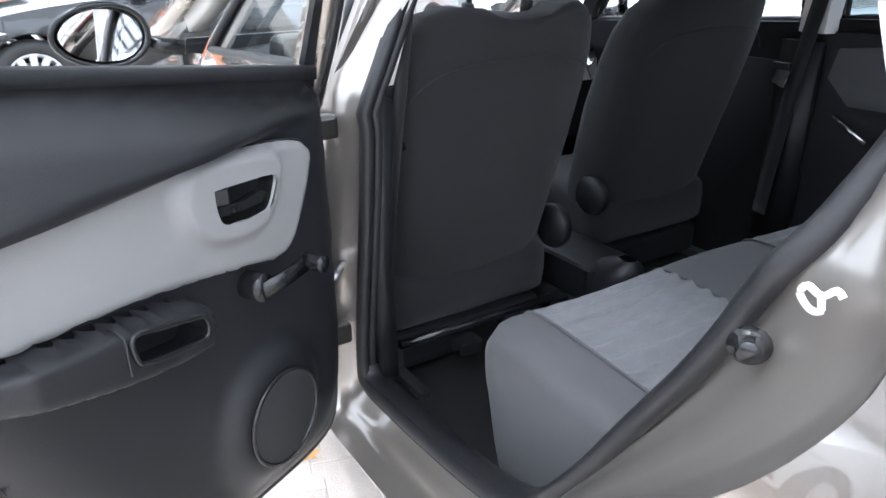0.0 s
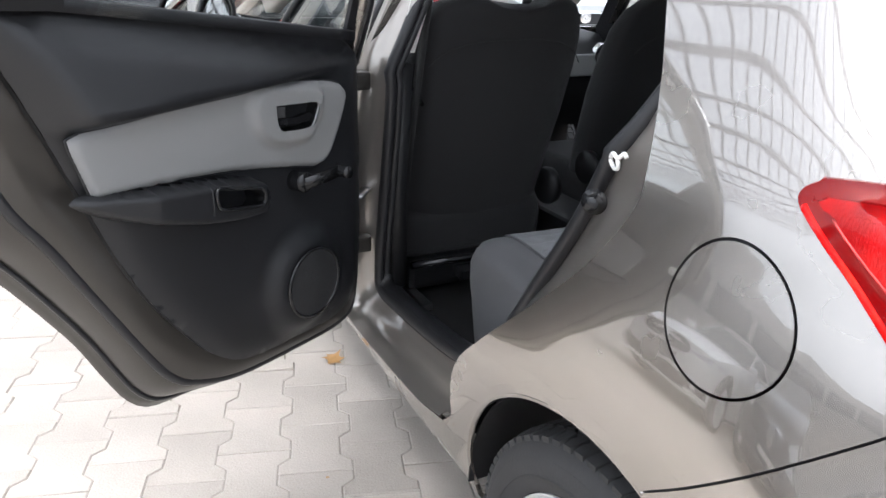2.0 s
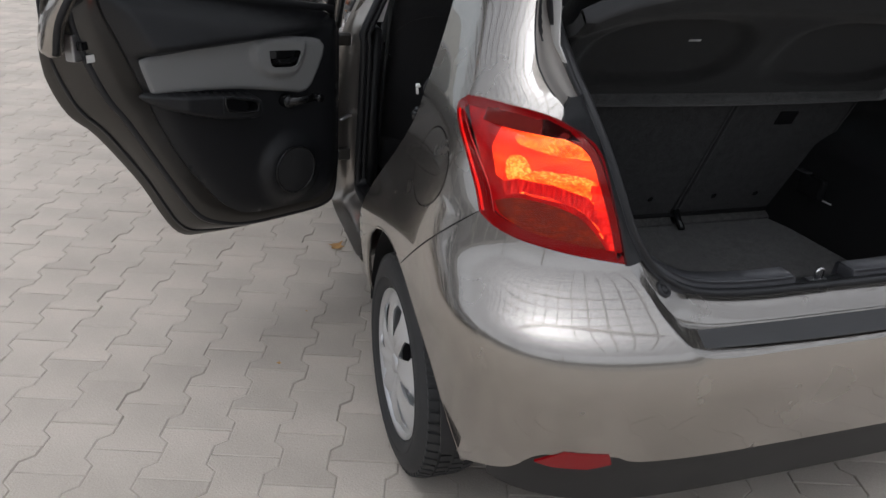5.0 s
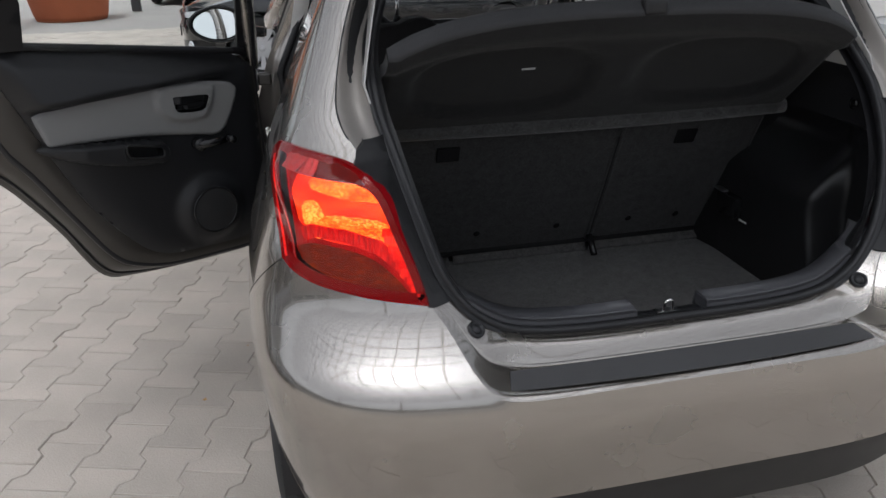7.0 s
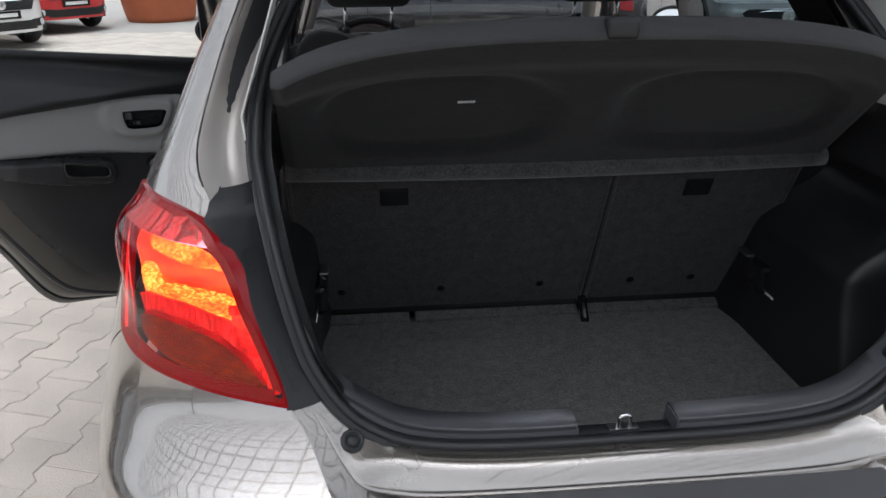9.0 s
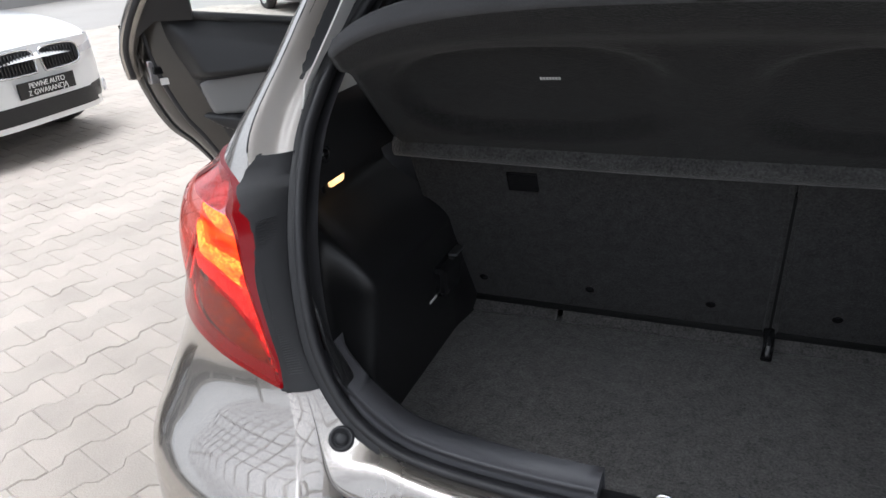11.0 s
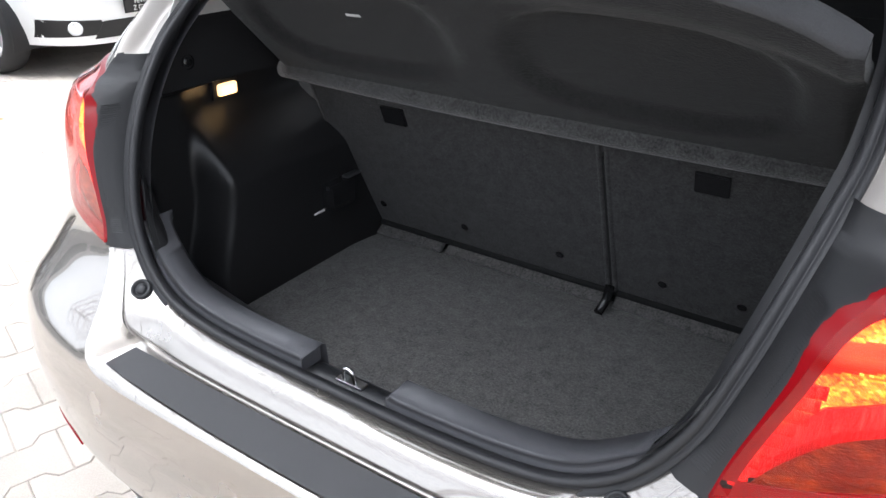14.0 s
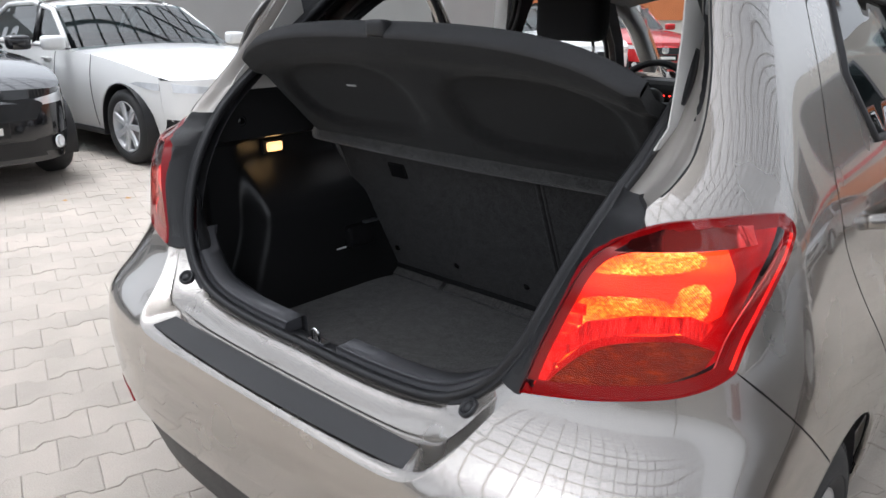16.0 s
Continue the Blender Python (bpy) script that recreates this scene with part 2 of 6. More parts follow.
# ---- the hatchback's shape: rear axle at y = 0.03, nose towards +y ----
half_width = knots(.2, .80, .35, .845, .5, .868, .64, .882, .75, .875, .85, .852, .95, .822, 1.02, .80, 1.08, .772, 1.15, .738, 1.3, .665, 1.42, .595, 1.5, .52)
rear_end = knots(.2, -.54, .3, -.57, .4, -.6, .5, -.615, .62, -.615, .67, -.6, .72, -.54, .78, -.485, .88, -.455, .95, -.43, 1.05, -.385, 1.10, -.350, 1.15, -.300, 1.2, -.250, 1.3, -.175, 1.45, -.08)
hatch_y = knots(.7, -.46, .72, -.455, .8, -.43, .9, -.395, 1.0, -.345, 1.08, -.285, 1.15, -.225, 1.3, -.11, 1.45, -.02)
Y0 = 0.1
ANGLE = np.linspace(0, math.pi / 2, 6001)
UNIT_X, UNIT_Y = np.abs(np.cos(ANGLE)) ** (2 / 4.6), np.sin(ANGLE) ** (2 / 4.6)
UNIT_X[-1] = 0.0
ARC = np.r_[0, np.cumsum(np.hypot(np.diff(0.82 * UNIT_X), np.diff(0.56 * UNIT_Y)))]
TURN = float(ARC[-1])


def body(q, z, out=0.0):
    """The body's skin: q runs round the tail from its middle, forward along the right side (left: minus)."""
    s = TURN - abs(q)
    if s < 0:
        y = Y0 - s
        x = half_width(z) * (1 - 0.03 * max(0.0, y - 0.4) ** 2) + out
    else:
        x = (half_width(z) + out) * float(np.interp(s, ARC, UNIT_X))
        y = Y0 - (Y0 - rear_end(z) + out) * float(np.interp(s, ARC, UNIT_Y))
    return Vector((math.copysign(x, q), y, z))


def at_y(y, z):
    if y >= Y0:
        return TURN + y - Y0
    return TURN - float(np.interp((Y0 - y) / (Y0 - rear_end(z)), UNIT_Y, ARC))


def at_x(x, z):
    return TURN - float(np.interp(-min(1.0, abs(x) / half_width(z)), -UNIT_X, ARC))


def from_y(pairs):
    return [(at_y(y, z), z) for y, z in pairs]


def from_x(pairs):
    return [(at_x(x, z), z) for x, z in pairs]


def flat_curve(pairs, n=6):
    return [(p.x, p.y) for p in curve_points([(a, b, 0) for a, b in pairs], n)]


def side_of(sign, pairs):
    return [(sign * q, z) for q, z in pairs]


car = thing("hatchback_car", "bronze-grey metallic five-door hatchback with its boot and rear door open", "car")

DOOR_EDGE = flat_curve([(.245, 1.36), (.165, 1.22), (.105, 1.12), (.062, 1.03), (.055, .97), (.105, .875), (.195, .775), (.300, .674), (.385, .588), (.424, .515), (.436, .44), (.440, .36)], 5)
LIGHT_FRONT = flat_curve([(-.158, 1.062), (-.146, 1.051), (-.152, 1.036), (-.190, 1.007), (-.232, .975), (-.290, .92), (-.323, .876)], 5)
LIGHT_TOP = flat_curve([(.640, 1.055), (.67, 1.064), (.71, 1.070), (.750, 1.071), (.768, 1.066)], 5)
LIGHT_INNER = flat_curve([(.524, .802), (.54, .872), (.555, .95), (.562, .985), (.572, 1.012), (.589, 1.034), (.613, 1.047), (.640, 1.055)], 5)
LIGHT_BOTTOM = flat_curve([(.786, .875), (.768, .858), (.730, .841), (.67, .827), (.62, .817), (.524, .802)], 5)
ARCH_Y, ARCH_Z, ARCH_R = .02, .30, .370
SEAM = flat_curve([(-.323, .876), (-.24, .79), (-.16, .715), (-.092, .658)], 4)
D_PILLAR = flat_curve([(.640, 1.055), (.632, 1.076), (.650, 1.105), (.657, 1.14), (.648, 1.19), (.624, 1.27), (.594, 1.346), (.575, 1.40)], 5)


def arch(a0, a1, n=16, r=ARCH_R):
    return [(ARCH_Y + r * math.cos(radians(a0 + (a1 - a0) * k / n)), ARCH_Z + r * math.sin(radians(a0 + (a1 - a0) * k / n))) for k in range(n + 1)]


# quarter panels, with the fuel flap on the left one
for sign, side in ((-1, "left"), (1, "right")):
    edge = from_y(DOOR_EDGE)
    edge += from_y([(.440, .30), (.405, .29)] + arch(4, 107, 20))
    edge += from_y(SEAM[::-1][1:])
    edge += from_y(LIGHT_FRONT[::-1][1:])
    edge += from_x(LIGHT_TOP[::-1]) + from_x(D_PILLAR[1:]) + from_y([(.05, 1.44), (.30, 1.44)])
    holes = []
    if sign < 0:
        fc = at_y(-.126, .902)
        flap = [(fc + .082 * math.cos(2 * math.pi * k / 48), .902 + .080 * math.sin(2 * math.pi * k / 48)) for k in range(48)]
        holes = [side_of(sign, [(fc + (q - fc) * 1.045, .902 + (z - .902) * 1.045) for q, z in flap])]
        lid = sheet("fuel_flap", side_of(sign, flap), lambda q, z: body(q, z, .0005), .012, M_paint, car, "round painted fuel flap", .006)
        sheet("flap_recess", holes[0], lambda q, z: body(q, z, -.010), .03, M_rubber, car)
    panel = sheet("quarter_panel", side_of(sign, edge), body, .016, M_paint, car, "", .012, holes)
    # rolled lip of the wheel arch and the dark liner inside it
    lip = [body(sign * at_y(y, z), z) for y, z in arch(-2, 184, 40)]
    mesh_object("arch_lip", *tube([p + Vector((-sign * .006, 0, 0)) for p in lip], ring(.007, 8), up=Vector((1, 0, 0))), M_paint, car)
    liner = [[Vector((sign * x, ARCH_Y + (ARCH_R - .004) * math.cos(radians(a)), ARCH_Z + (ARCH_R - .004) * math.sin(radians(a)))) for a in range(0, 181, 6)] for x in (.842, .80, .70, .55)]
    solid(mesh_object("wheel_arch_liner", *loft(liner), M_plastic, car), .004, 0)
    back = fill([(ARCH_Y + .37 * math.cos(radians(a)), ARCH_Z + .37 * math.sin(radians(a))) for a in range(0, 181, 6)], .1)
    mesh_object("arch_back", [Vector((sign * .55, p[0], p[1])) for p in back[0]], back[1], M_plastic, car)

# rear bumper
BUMP_LIP = flat_curve([(0, .652), (.20, .652), (.36, .652), (.425, .664), (.462, .70), (.493, .755), (.520, .796)], 6)
lower = flat_curve([(.30, .405), (.50, .41), (.56, .43), (.69, .425), (.735, .36), (.77, .325)], 4)
half = from_x(BUMP_LIP) + from_x(LIGHT_BOTTOM[::-1][1:]) + from_y([(y, z - .0045) for y, z in SEAM[1:]]) + from_y(arch(109, 183, 12)) + from_x(lower[::-1])
outline = half + [(-q, z) for q, z in half[::-1] if q > 0]
sheet("rear_bumper", outline, body, .016, M_paint, car, "", .010)
# black lower bumper
low = from_x([(.0, .40), (.30, .40), (.50, .405), (.56, .425), (.69, .42), (.735, .355), (.77, .32)]) + from_x([(.76, .27), (.45, .25), (0, .25)])
outline = low[:7] + low[7:-1]
outline = [(q, z) for q, z in low] + [(-q, z) for q, z in low[::-1] if q > 1e-6]
sheet("lower_bumper_skirt", outline, lambda q, z: body(q, z, -.012), .03, M_plastic, car, "", .01)

# loading ledge: from the bumper's lip over a flat step and a seam up to the boot seal
SEAL = [(0, -.462, .702), (.20, -.460, .702), (.33, -.455, .712), (.40, -.449, .737), (.452, -.437, .778), (.495, -.416, .845), (.522, -.385, .925), (.543, -.343, 1.0),
        (.562, -.282, 1.075), (.574, -.210, 1.14), (.568, -.092, 1.235), (.515, .025, 1.35), (.47, .085, 1.42), (.36, .10, 1.452)]
seal_loop = [Vector(p) for p in SEAL] + [Vector((-x, y, z)) for x, y, z in SEAL[:0:-1]]
seal_path = curve_points(seal_loop, 6, True)


def smooth01(a, b, t):
    k = min(1.0, max(0.0, (t - a) / (b - a)))
    return k * k * (3 - 2 * k)


LIP_X = [p[0] for p in BUMP_LIP]
LIP_Z = [p[1] for p in BUMP_LIP]
SEAL_X, SEAL_Y, SEAL_Z = ([p[i] for p in seal_path[:40]] for i in range(3))


def ledge_line(x):
    """The ledge's section that starts at x on the bumper's lip and ends at the boot seal."""
    z0, ax = float(np.interp(abs(x), LIP_X, LIP_Z)), abs(x)
    a = body(math.copysign(at_x(x, z0), x), z0)
    w = smooth01(.34, .50, ax)
    sx = ax - .050 * smooth01(.30, .52, ax)
    s = Vector((math.copysign(sx, x), float(np.interp(sx, SEAL_X, SEAL_Y)), float(np.interp(sx, SEAL_X, SEAL_Z))))
    out = []
    for f, r in ((0, 0), (.035, .09), (.08, .14), (.13, .16), (.30, .22), (.46, .27), (.56, .31), (.575, .30), (.585, .22), (.60, .22), (.612, .33), (.625, .40), (.67, .56), (.72, .78), (.78, .93), (.85, .99), (1, 1.0)):
        fc = f * (1 - .30 * w * (f < .9))
        rc = fc - .10 * math.sin(math.pi * fc) * (f > 0)
        if .58 < f < .605:
            rc -= .10
        p = a.lerp(s, f * (1 - w) + fc * w)
        out.append(Vector((p.x, p.y, a.z + (s.z - a.z) * (r * (1 - w) + rc * w))))
    return out


rows = [ledge_line(x) for x in np.r_[np.linspace(-.519, -.30, 30), np.linspace(-.29, .29, 31), np.linspace(.30, .519, 30)]]
ledge = mesh_object("bumper_ledge", *loft([list(r) for r in zip(*rows)]), M_paint, car)
# protector strip
M_strip = material("charcoal_protector_strip", (0.060, 0.0595, 0.062), 0.7, bump=0.4, bump_scale=700, vary=0.15)
strip = []
for k in np.linspace(-1, 1, 41):
    y0, y1 = -.583 - .016 * (1 - k * k), -.533 - .004 * (1 - k * k)
    strip.append([Vector((k * (.397 if j == 0 else .385), y, z)) for j, (y, z) in enumerate(((y0, .6635), (y1, .6725)))])
v, f = loft(strip)
v, f = [p + Vector((0, 0, .0025)) for p in v] + list(v), f + [(i + 82, j + 82, k + 82, l + 82) for i, j, k, l in f] + [(2 * i + e, 2 * i + 2 + e, 2 * i + 84 + e, 2 * i + 82 + e) for i in range(40) for e in (0, 1)] + [(0, 1, 83, 82), (80, 81, 163, 162)]
mesh_object("bumper_protector_strip", v, f, M_strip, car, "matt charcoal protector strip", smooth=False)

# boot opening: painted frame, seal
upper = [p for p in seal_path if p.z > .79]
lip_out = []
for p in upper:
    # the painted edge that the frame runs out to: light edge or pillar ridge
    z = max(p.z, .80)
    xo = float(np.interp(z, [.80, .872, .95, 1.012, 1.055, 1.076, 1.105, 1.14, 1.19, 1.27, 1.346, 1.40], [.524, .54, .555, .572, .640, .632, .650, .657, .648, .624, .594, .575]))
    lip_out.append(body(math.copysign(at_x(xo, z), p.x), z) if z < 1.40 else p + Vector((p.x * .14, -.02, .02)))
rows = []
for t in np.linspace(0, 1, 19):
    row = []
    for o, i in zip(lip_out, upper):
        deep = smooth01(1.06, 1.12, o.z)
        p = o.lerp(i, t)
        step = o.y + (i.y + .004 - o.y) * smooth01(.0, .50, t) - .006 * math.exp(-((t - .62) / .14) ** 2) - .004 * smooth01(.8, 1, t)
        row.append(Vector((p.x, p.y + .004 * math.sin(math.pi * t) * (1 - deep) + (step - p.y) * deep, p.z)))
    rows.append(row)
mesh_object("boot_frame", *loft(rows), M_frame, car, "painted boot opening frame")
back_rows = [[p + Vector((0, .020, 0)) for p in lip_out], [p + Vector((0, .030, 0)) for p in upper], [p + Vector((-p.x * .04, .020, 0)) for p in upper]]
mesh_object("frame_backing", *loft(back_rows), M_rubber, car)
for sign in (-1, 1):
    gap = [body(sign * at_y(y, z - .002), z - .002, -.008) for y, z in SEAM]
    mesh_object("panel_gap", *tube(gap, ring(.006, 6), up=Vector((1, 0, 0))), M_rubber, car, "dark gap between wing and bumper")
for sign in (-1, 1):
    mesh_object("pillar_gap", *tube([body(sign * at_x(x + .001, z), z, -.0006) for x, z in D_PILLAR[8:-2]], ring(.0018, 6), up=Vector((1, 0, 0))), M_rubber, car, "thin dark joint along the pillar")
rub = [(-.012, -.004), (-.010, .008), (-.003, .013), (.001, .006), (.004, .006), (.008, .014), (.013, .009), (.014, -.004)]
ups = [(Vector((0, -1, .25))).normalized()] * len(seal_path)
mesh_object("boot_seal", *tube(seal_path, rub, True, ups), M_rubber, car, "black double-lip rubber boot seal")


def shrink(pairs, d):
    """An outline moved inwards by d."""
    n, out = len(pairs), []
    area = sum(pairs[i - 1][0] * p[1] - p[0] * pairs[i - 1][1] for i, p in enumerate(pairs))
    for i, p in enumerate(pairs):
        t = Vector(pairs[(i + 1) % n]) - Vector(pairs[i - 1])
        if t.length < 1e-7:
            continue
        nrm = Vector((-t.y, t.x)).normalized() * (1 if area > 0 else -1)
        out.append((p[0] + nrm.x * d, p[1] + nrm.y * d))
    return out


FRONT_Z, FRONT_Q = zip(*sorted((z, q) for q, z in from_y(LIGHT_FRONT[8:])))


def lamp_pt(q, z, out=0.0):
    """On a tail light, which stands proud of the skin, most at its upper rear shoulder."""
    to_front = float(np.interp(z, FRONT_Z, FRONT_Q)) - abs(q)
    lift = .028 * smooth01(.83, 1.0, z) * (1 - smooth01(1.030, 1.064, z)) * smooth01(0, .12, to_front)
    return body(q, z, out + lift)


# black cover between each tail light and the boot seal
for sign in (-1, 1):
    rows = []
    for k in range(61):
        z = .797 + (1.094 - .797) * k / 60
        xs = float(np.interp(z, [p[2] for p in SEAL[1:12]], [p[0] for p in SEAL[1:12]])) + .008
        xo = float(np.interp(z, [.80, .872, .95, .985, 1.012, 1.034, 1.047, 1.055, 1.075, 1.09], [.526, .542, .557, .564, .574, .591, .614, .634, .630, .615]))
        a, b = lamp_pt(sign * at_x(xo, z), z, .002), Vector((sign * xs, hatch_y(z) - .006, z))
        rows.append([a + Vector((0, .012, 0)), a, a.lerp(b, .35) + Vector((0, -.006, 0)), a.lerp(b, .7) + Vector((0, -.007, 0)), b, b + Vector((0, .012, 0))])
    solid(mesh_object("light_side_cover", *loft(rows), M_plastic, car, "black plastic cover with fine ribs"), .002, 0)
    v, f = [], []
    for k in range(60):
        z = .82 + .0034 * k
        xs = float(np.interp(z, [p[2] for p in SEAL[1:12]], [p[0] for p in SEAL[1:12]])) + .010
        xo = float(np.interp(z, [.80, .872, .96, 1.02], [.526, .542, .559, .570]))
        a, b = lamp_pt(sign * at_x(xo, z), z, .002), Vector((sign * xs, hatch_y(z) - .006, z))
        p, q = a.lerp(b, .35) + Vector((0, -.007, 0)), a.lerp(b, .8) + Vector((0, -.008, 0))
        i = len(v)
        v += [p, q, q + Vector((0, -.0015, .0009)), p + Vector((0, -.0015, .0009)), q + Vector((0, 0, .0018)), p + Vector((0, 0, .0018))]
        f += [(i, i + 1, i + 2, i + 3), (i + 3, i + 2, i + 4, i + 5)]
    mesh_object("cover_ribs", v, f, M_plastic, car, smooth=False)
    buf = mesh_object("boot_buffer", *lathe([(.004, .0), (.004, .007), (.002, .009), (-.001, .010), (-.001, .012), (.003, .013), (.004, .0155), (.002, .018), (-.002, .0185)], 24, "z"), M_rubber, car, "round black rubber boot buffer")
    at = ledge_line(sign * .468)
    n = (at[-1] - at[8]).cross(ledge_line(sign * .458)[11] - at[11]).normalized()
    n = n if n.z > 0 else -n
    spot = at[8].lerp(at[-1], .56)
    buf.matrix_world = look(spot + n * .004, spot - n)

# tail lights
M_lens = glass_material("red_tinted_lens", (0.97, 0.46, 0.43), 0.03)


def lit(name, stops, scale, stretch, strength, rough=0.25, bump=0.6, facets=False):
    """A lamp part that glows unevenly, as light falls through moulded ribs."""
    m = material(name, tuple(.6 * c for c in stops[1][1]), rough, 0.1, bump=bump, bump_scale=220, stretch=stretch, emit=(1, .1, .1), emit_strength=strength)
    nt = m.node_tree
    ramp, tex, co, mp = (nt.nodes.new(n) for n in ("ShaderNodeValToRGB", "ShaderNodeTexNoise", "ShaderNodeTexCoord", "ShaderNodeMapping"))
    mp.inputs["Scale"].default_value = stretch
    tex.inputs["Scale"].default_value, tex.inputs["Detail"].default_value = scale, 4.0
    nt.links.new(co.outputs["Object"], mp.inputs[0])
    nt.links.new(mp.outputs[0], tex.inputs["Vector"])
    if facets:
        # each moulded facet gets a random share of glow over broad noise
        blend, piece = nt.nodes.new("ShaderNodeMath"), nt.nodes.new("ShaderNodeNewGeometry").outputs["Random Per Island"]
        tex.inputs["Scale"].default_value = 22.0
        blend.operation, blend.inputs[1].default_value = "MULTIPLY_ADD", 1.5
        shift = nt.nodes.new("ShaderNodeMath")
        shift.operation, shift.inputs[1].default_value, shift.inputs[2].default_value = "MULTIPLY_ADD", 0.5, -0.5
        nt.links.new(piece, shift.inputs[0])
        nt.links.new(tex.outputs["Fac"], blend.inputs[0])
        nt.links.new(shift.outputs[0], blend.inputs[2])
        nt.links.new(blend.outputs[0], ramp.inputs[0])
    else:
        nt.links.new(tex.outputs["Fac"], ramp.inputs[0])
    while len(ramp.color_ramp.elements) < len(stops):
        ramp.color_ramp.elements.new(.5)
    for e, (at, c) in zip(ramp.color_ramp.elements, stops):
        e.position, e.color = at, (*c, 1)
    nt.links.new(ramp.outputs[0], nt.nodes["Principled BSDF"].inputs["Emission Color"])
    return m


M_reflect = lit("red_reflector_housing", [(.30, (.10, .001, .003)), (.50, (.45, .004, .008)), (.72, (1.0, .02, .018))], 12, (1.6, 1.6, .5), 0.36)
M_panel = lit("glowing_red_panel", [(.28, (.62, .006, .006)), (.5, (1.0, .055, .012)), (.70, (1.0, .20, .025))], 16, (.5, .5, 1.8), 0.8, bump=0.3)
M_band = lit("red_glowing_band", [(.34, (.12, .001, .004)), (.5, (.60, .010, .012)), (.68, (1.0, .06, .04))], 90, (2.2, 2.2, .35), 0.55)
M_bulb = lit("lit_orange_lamp_facets", [(.05, (.78, .02, .006)), (.36, (1.0, .11, .012)), (.62, (1.0, .30, .022)), (.92, (1.0, .74, .13))], 190, (.7, .7, 1.3), 1.3, bump=0.1, facets=True)
M_guide = lit("red_lit_flutes", [(.05, (.35, .004, .006)), (.55, (.90, .016, .012)), (.95, (1.0, .12, .06))], 90, (1, 1, 1), 0.5, bump=0.1, facets=True)
# Indicator, rim and smoked plastic get slight emission standing in for lamp spill.
M_amber = lit("smoked_amber_indicator", [(.36, (.03, .002, .001)), (.54, (.22, .035, .004)), (.72, (.85, .24, .012))], 80, (.6, .6, 1.6), 0.16)
M_housing = material("glowing_dark_red_rim", (0.09, 0.001, 0.003), 0.2, emit=(0.6, 0.004, 0.01), emit_strength=0.10)
M_smoked = material("glowing_smoked_red_plastic", (0.05, 0.002, 0.004), 0.12, vary=0.2, emit=(0.6, 0.004, 0.01), emit_strength=0.12)
M_redchrome = material("pink_mirror_strip", (0.72, 0.30, 0.33), 0.06, 1.0)


def facets(name, outline, cw, ch, out, bulge, mat, parent, label="", slant=0.0):
    """Moulded pillow-shaped facets that fill an outline on the body's skin."""
    qs, zs = [p[0] for p in outline], [p[1] for p in outline]
    v, f = [], []
    for j in range(int((max(zs) - min(zs)) / ch) + 1):
        z = min(zs) + (j + .5) * ch
        for i in range(-8, int((max(qs) - min(qs)) / cw) + 9):
            q = min(qs) + (i + .5 * (1 + j % 2)) * cw + slant * (z - min(zs))
            if not inside((q, z), outline):
                continue
            n = len(v)
            v += [lamp_pt(q + a * cw * .49, z + b * ch * .49, out) for a, b in ((-1, -1), (1, -1), (1, 1), (-1, 1))] + [lamp_pt(q, z, out + bulge)]
            f += [(n, n + 1, n + 4), (n + 1, n + 2, n + 4), (n + 2, n + 3, n + 4), (n + 3, n, n + 4)]
    return mesh_object(name, v, f, mat, parent, label, smooth=False)


light_edge = from_x(LIGHT_INNER) + from_x(LIGHT_TOP[1:]) + from_y(LIGHT_FRONT) + from_x(LIGHT_BOTTOM[1:-1])
AMBER = from_x(flat_curve([(.768, .896), (.725, .912), (.67, .906), (.625, .888), (.592, .855), (.565, .818)], 5) + flat_curve([(.60, .822), (.66, .834), (.72, .851), (.762, .874)], 4))
BAND = from_x([(.746, .912), (.715, .926), (.668, .920), (.62, .902), (.585, .868), (.556, .812), (.545, .812), (.566, .88), (.60, .925), (.66, .945), (.72, .95), (.752, .935)])
BOWLS = [from_x(flat_curve([(.588, .992), (.592, 1.020), (.640, 1.030), (.705, 1.030), (.716, 1.012), (.66, .997), (.588, .992)], 3)[:-1]),
         from_x(flat_curve([(.700, .925), (.698, .955), (.704, .985), (.728, .988), (.742, .95), (.730, .920), (.700, .925)], 3)[:-1]),
         from_x(flat_curve([(.574, .905), (.584, .952), (.65, .966), (.70, .962), (.70, .924), (.65, .912), (.606, .886), (.576, .842), (.566, .850), (.574, .905)], 3)[:-1])]
GUIDE = from_x([(.574, .955), (.596, .950), (.590, .905), (.574, .860), (.556, .822), (.546, .822), (.556, .875)])
PANEL = from_x([(.578, .93), (.590, 1.026), (.66, 1.036), (.735, 1.034), (.758, .99), (.764, .94), (.71, .916), (.64, .906), (.598, .88)])
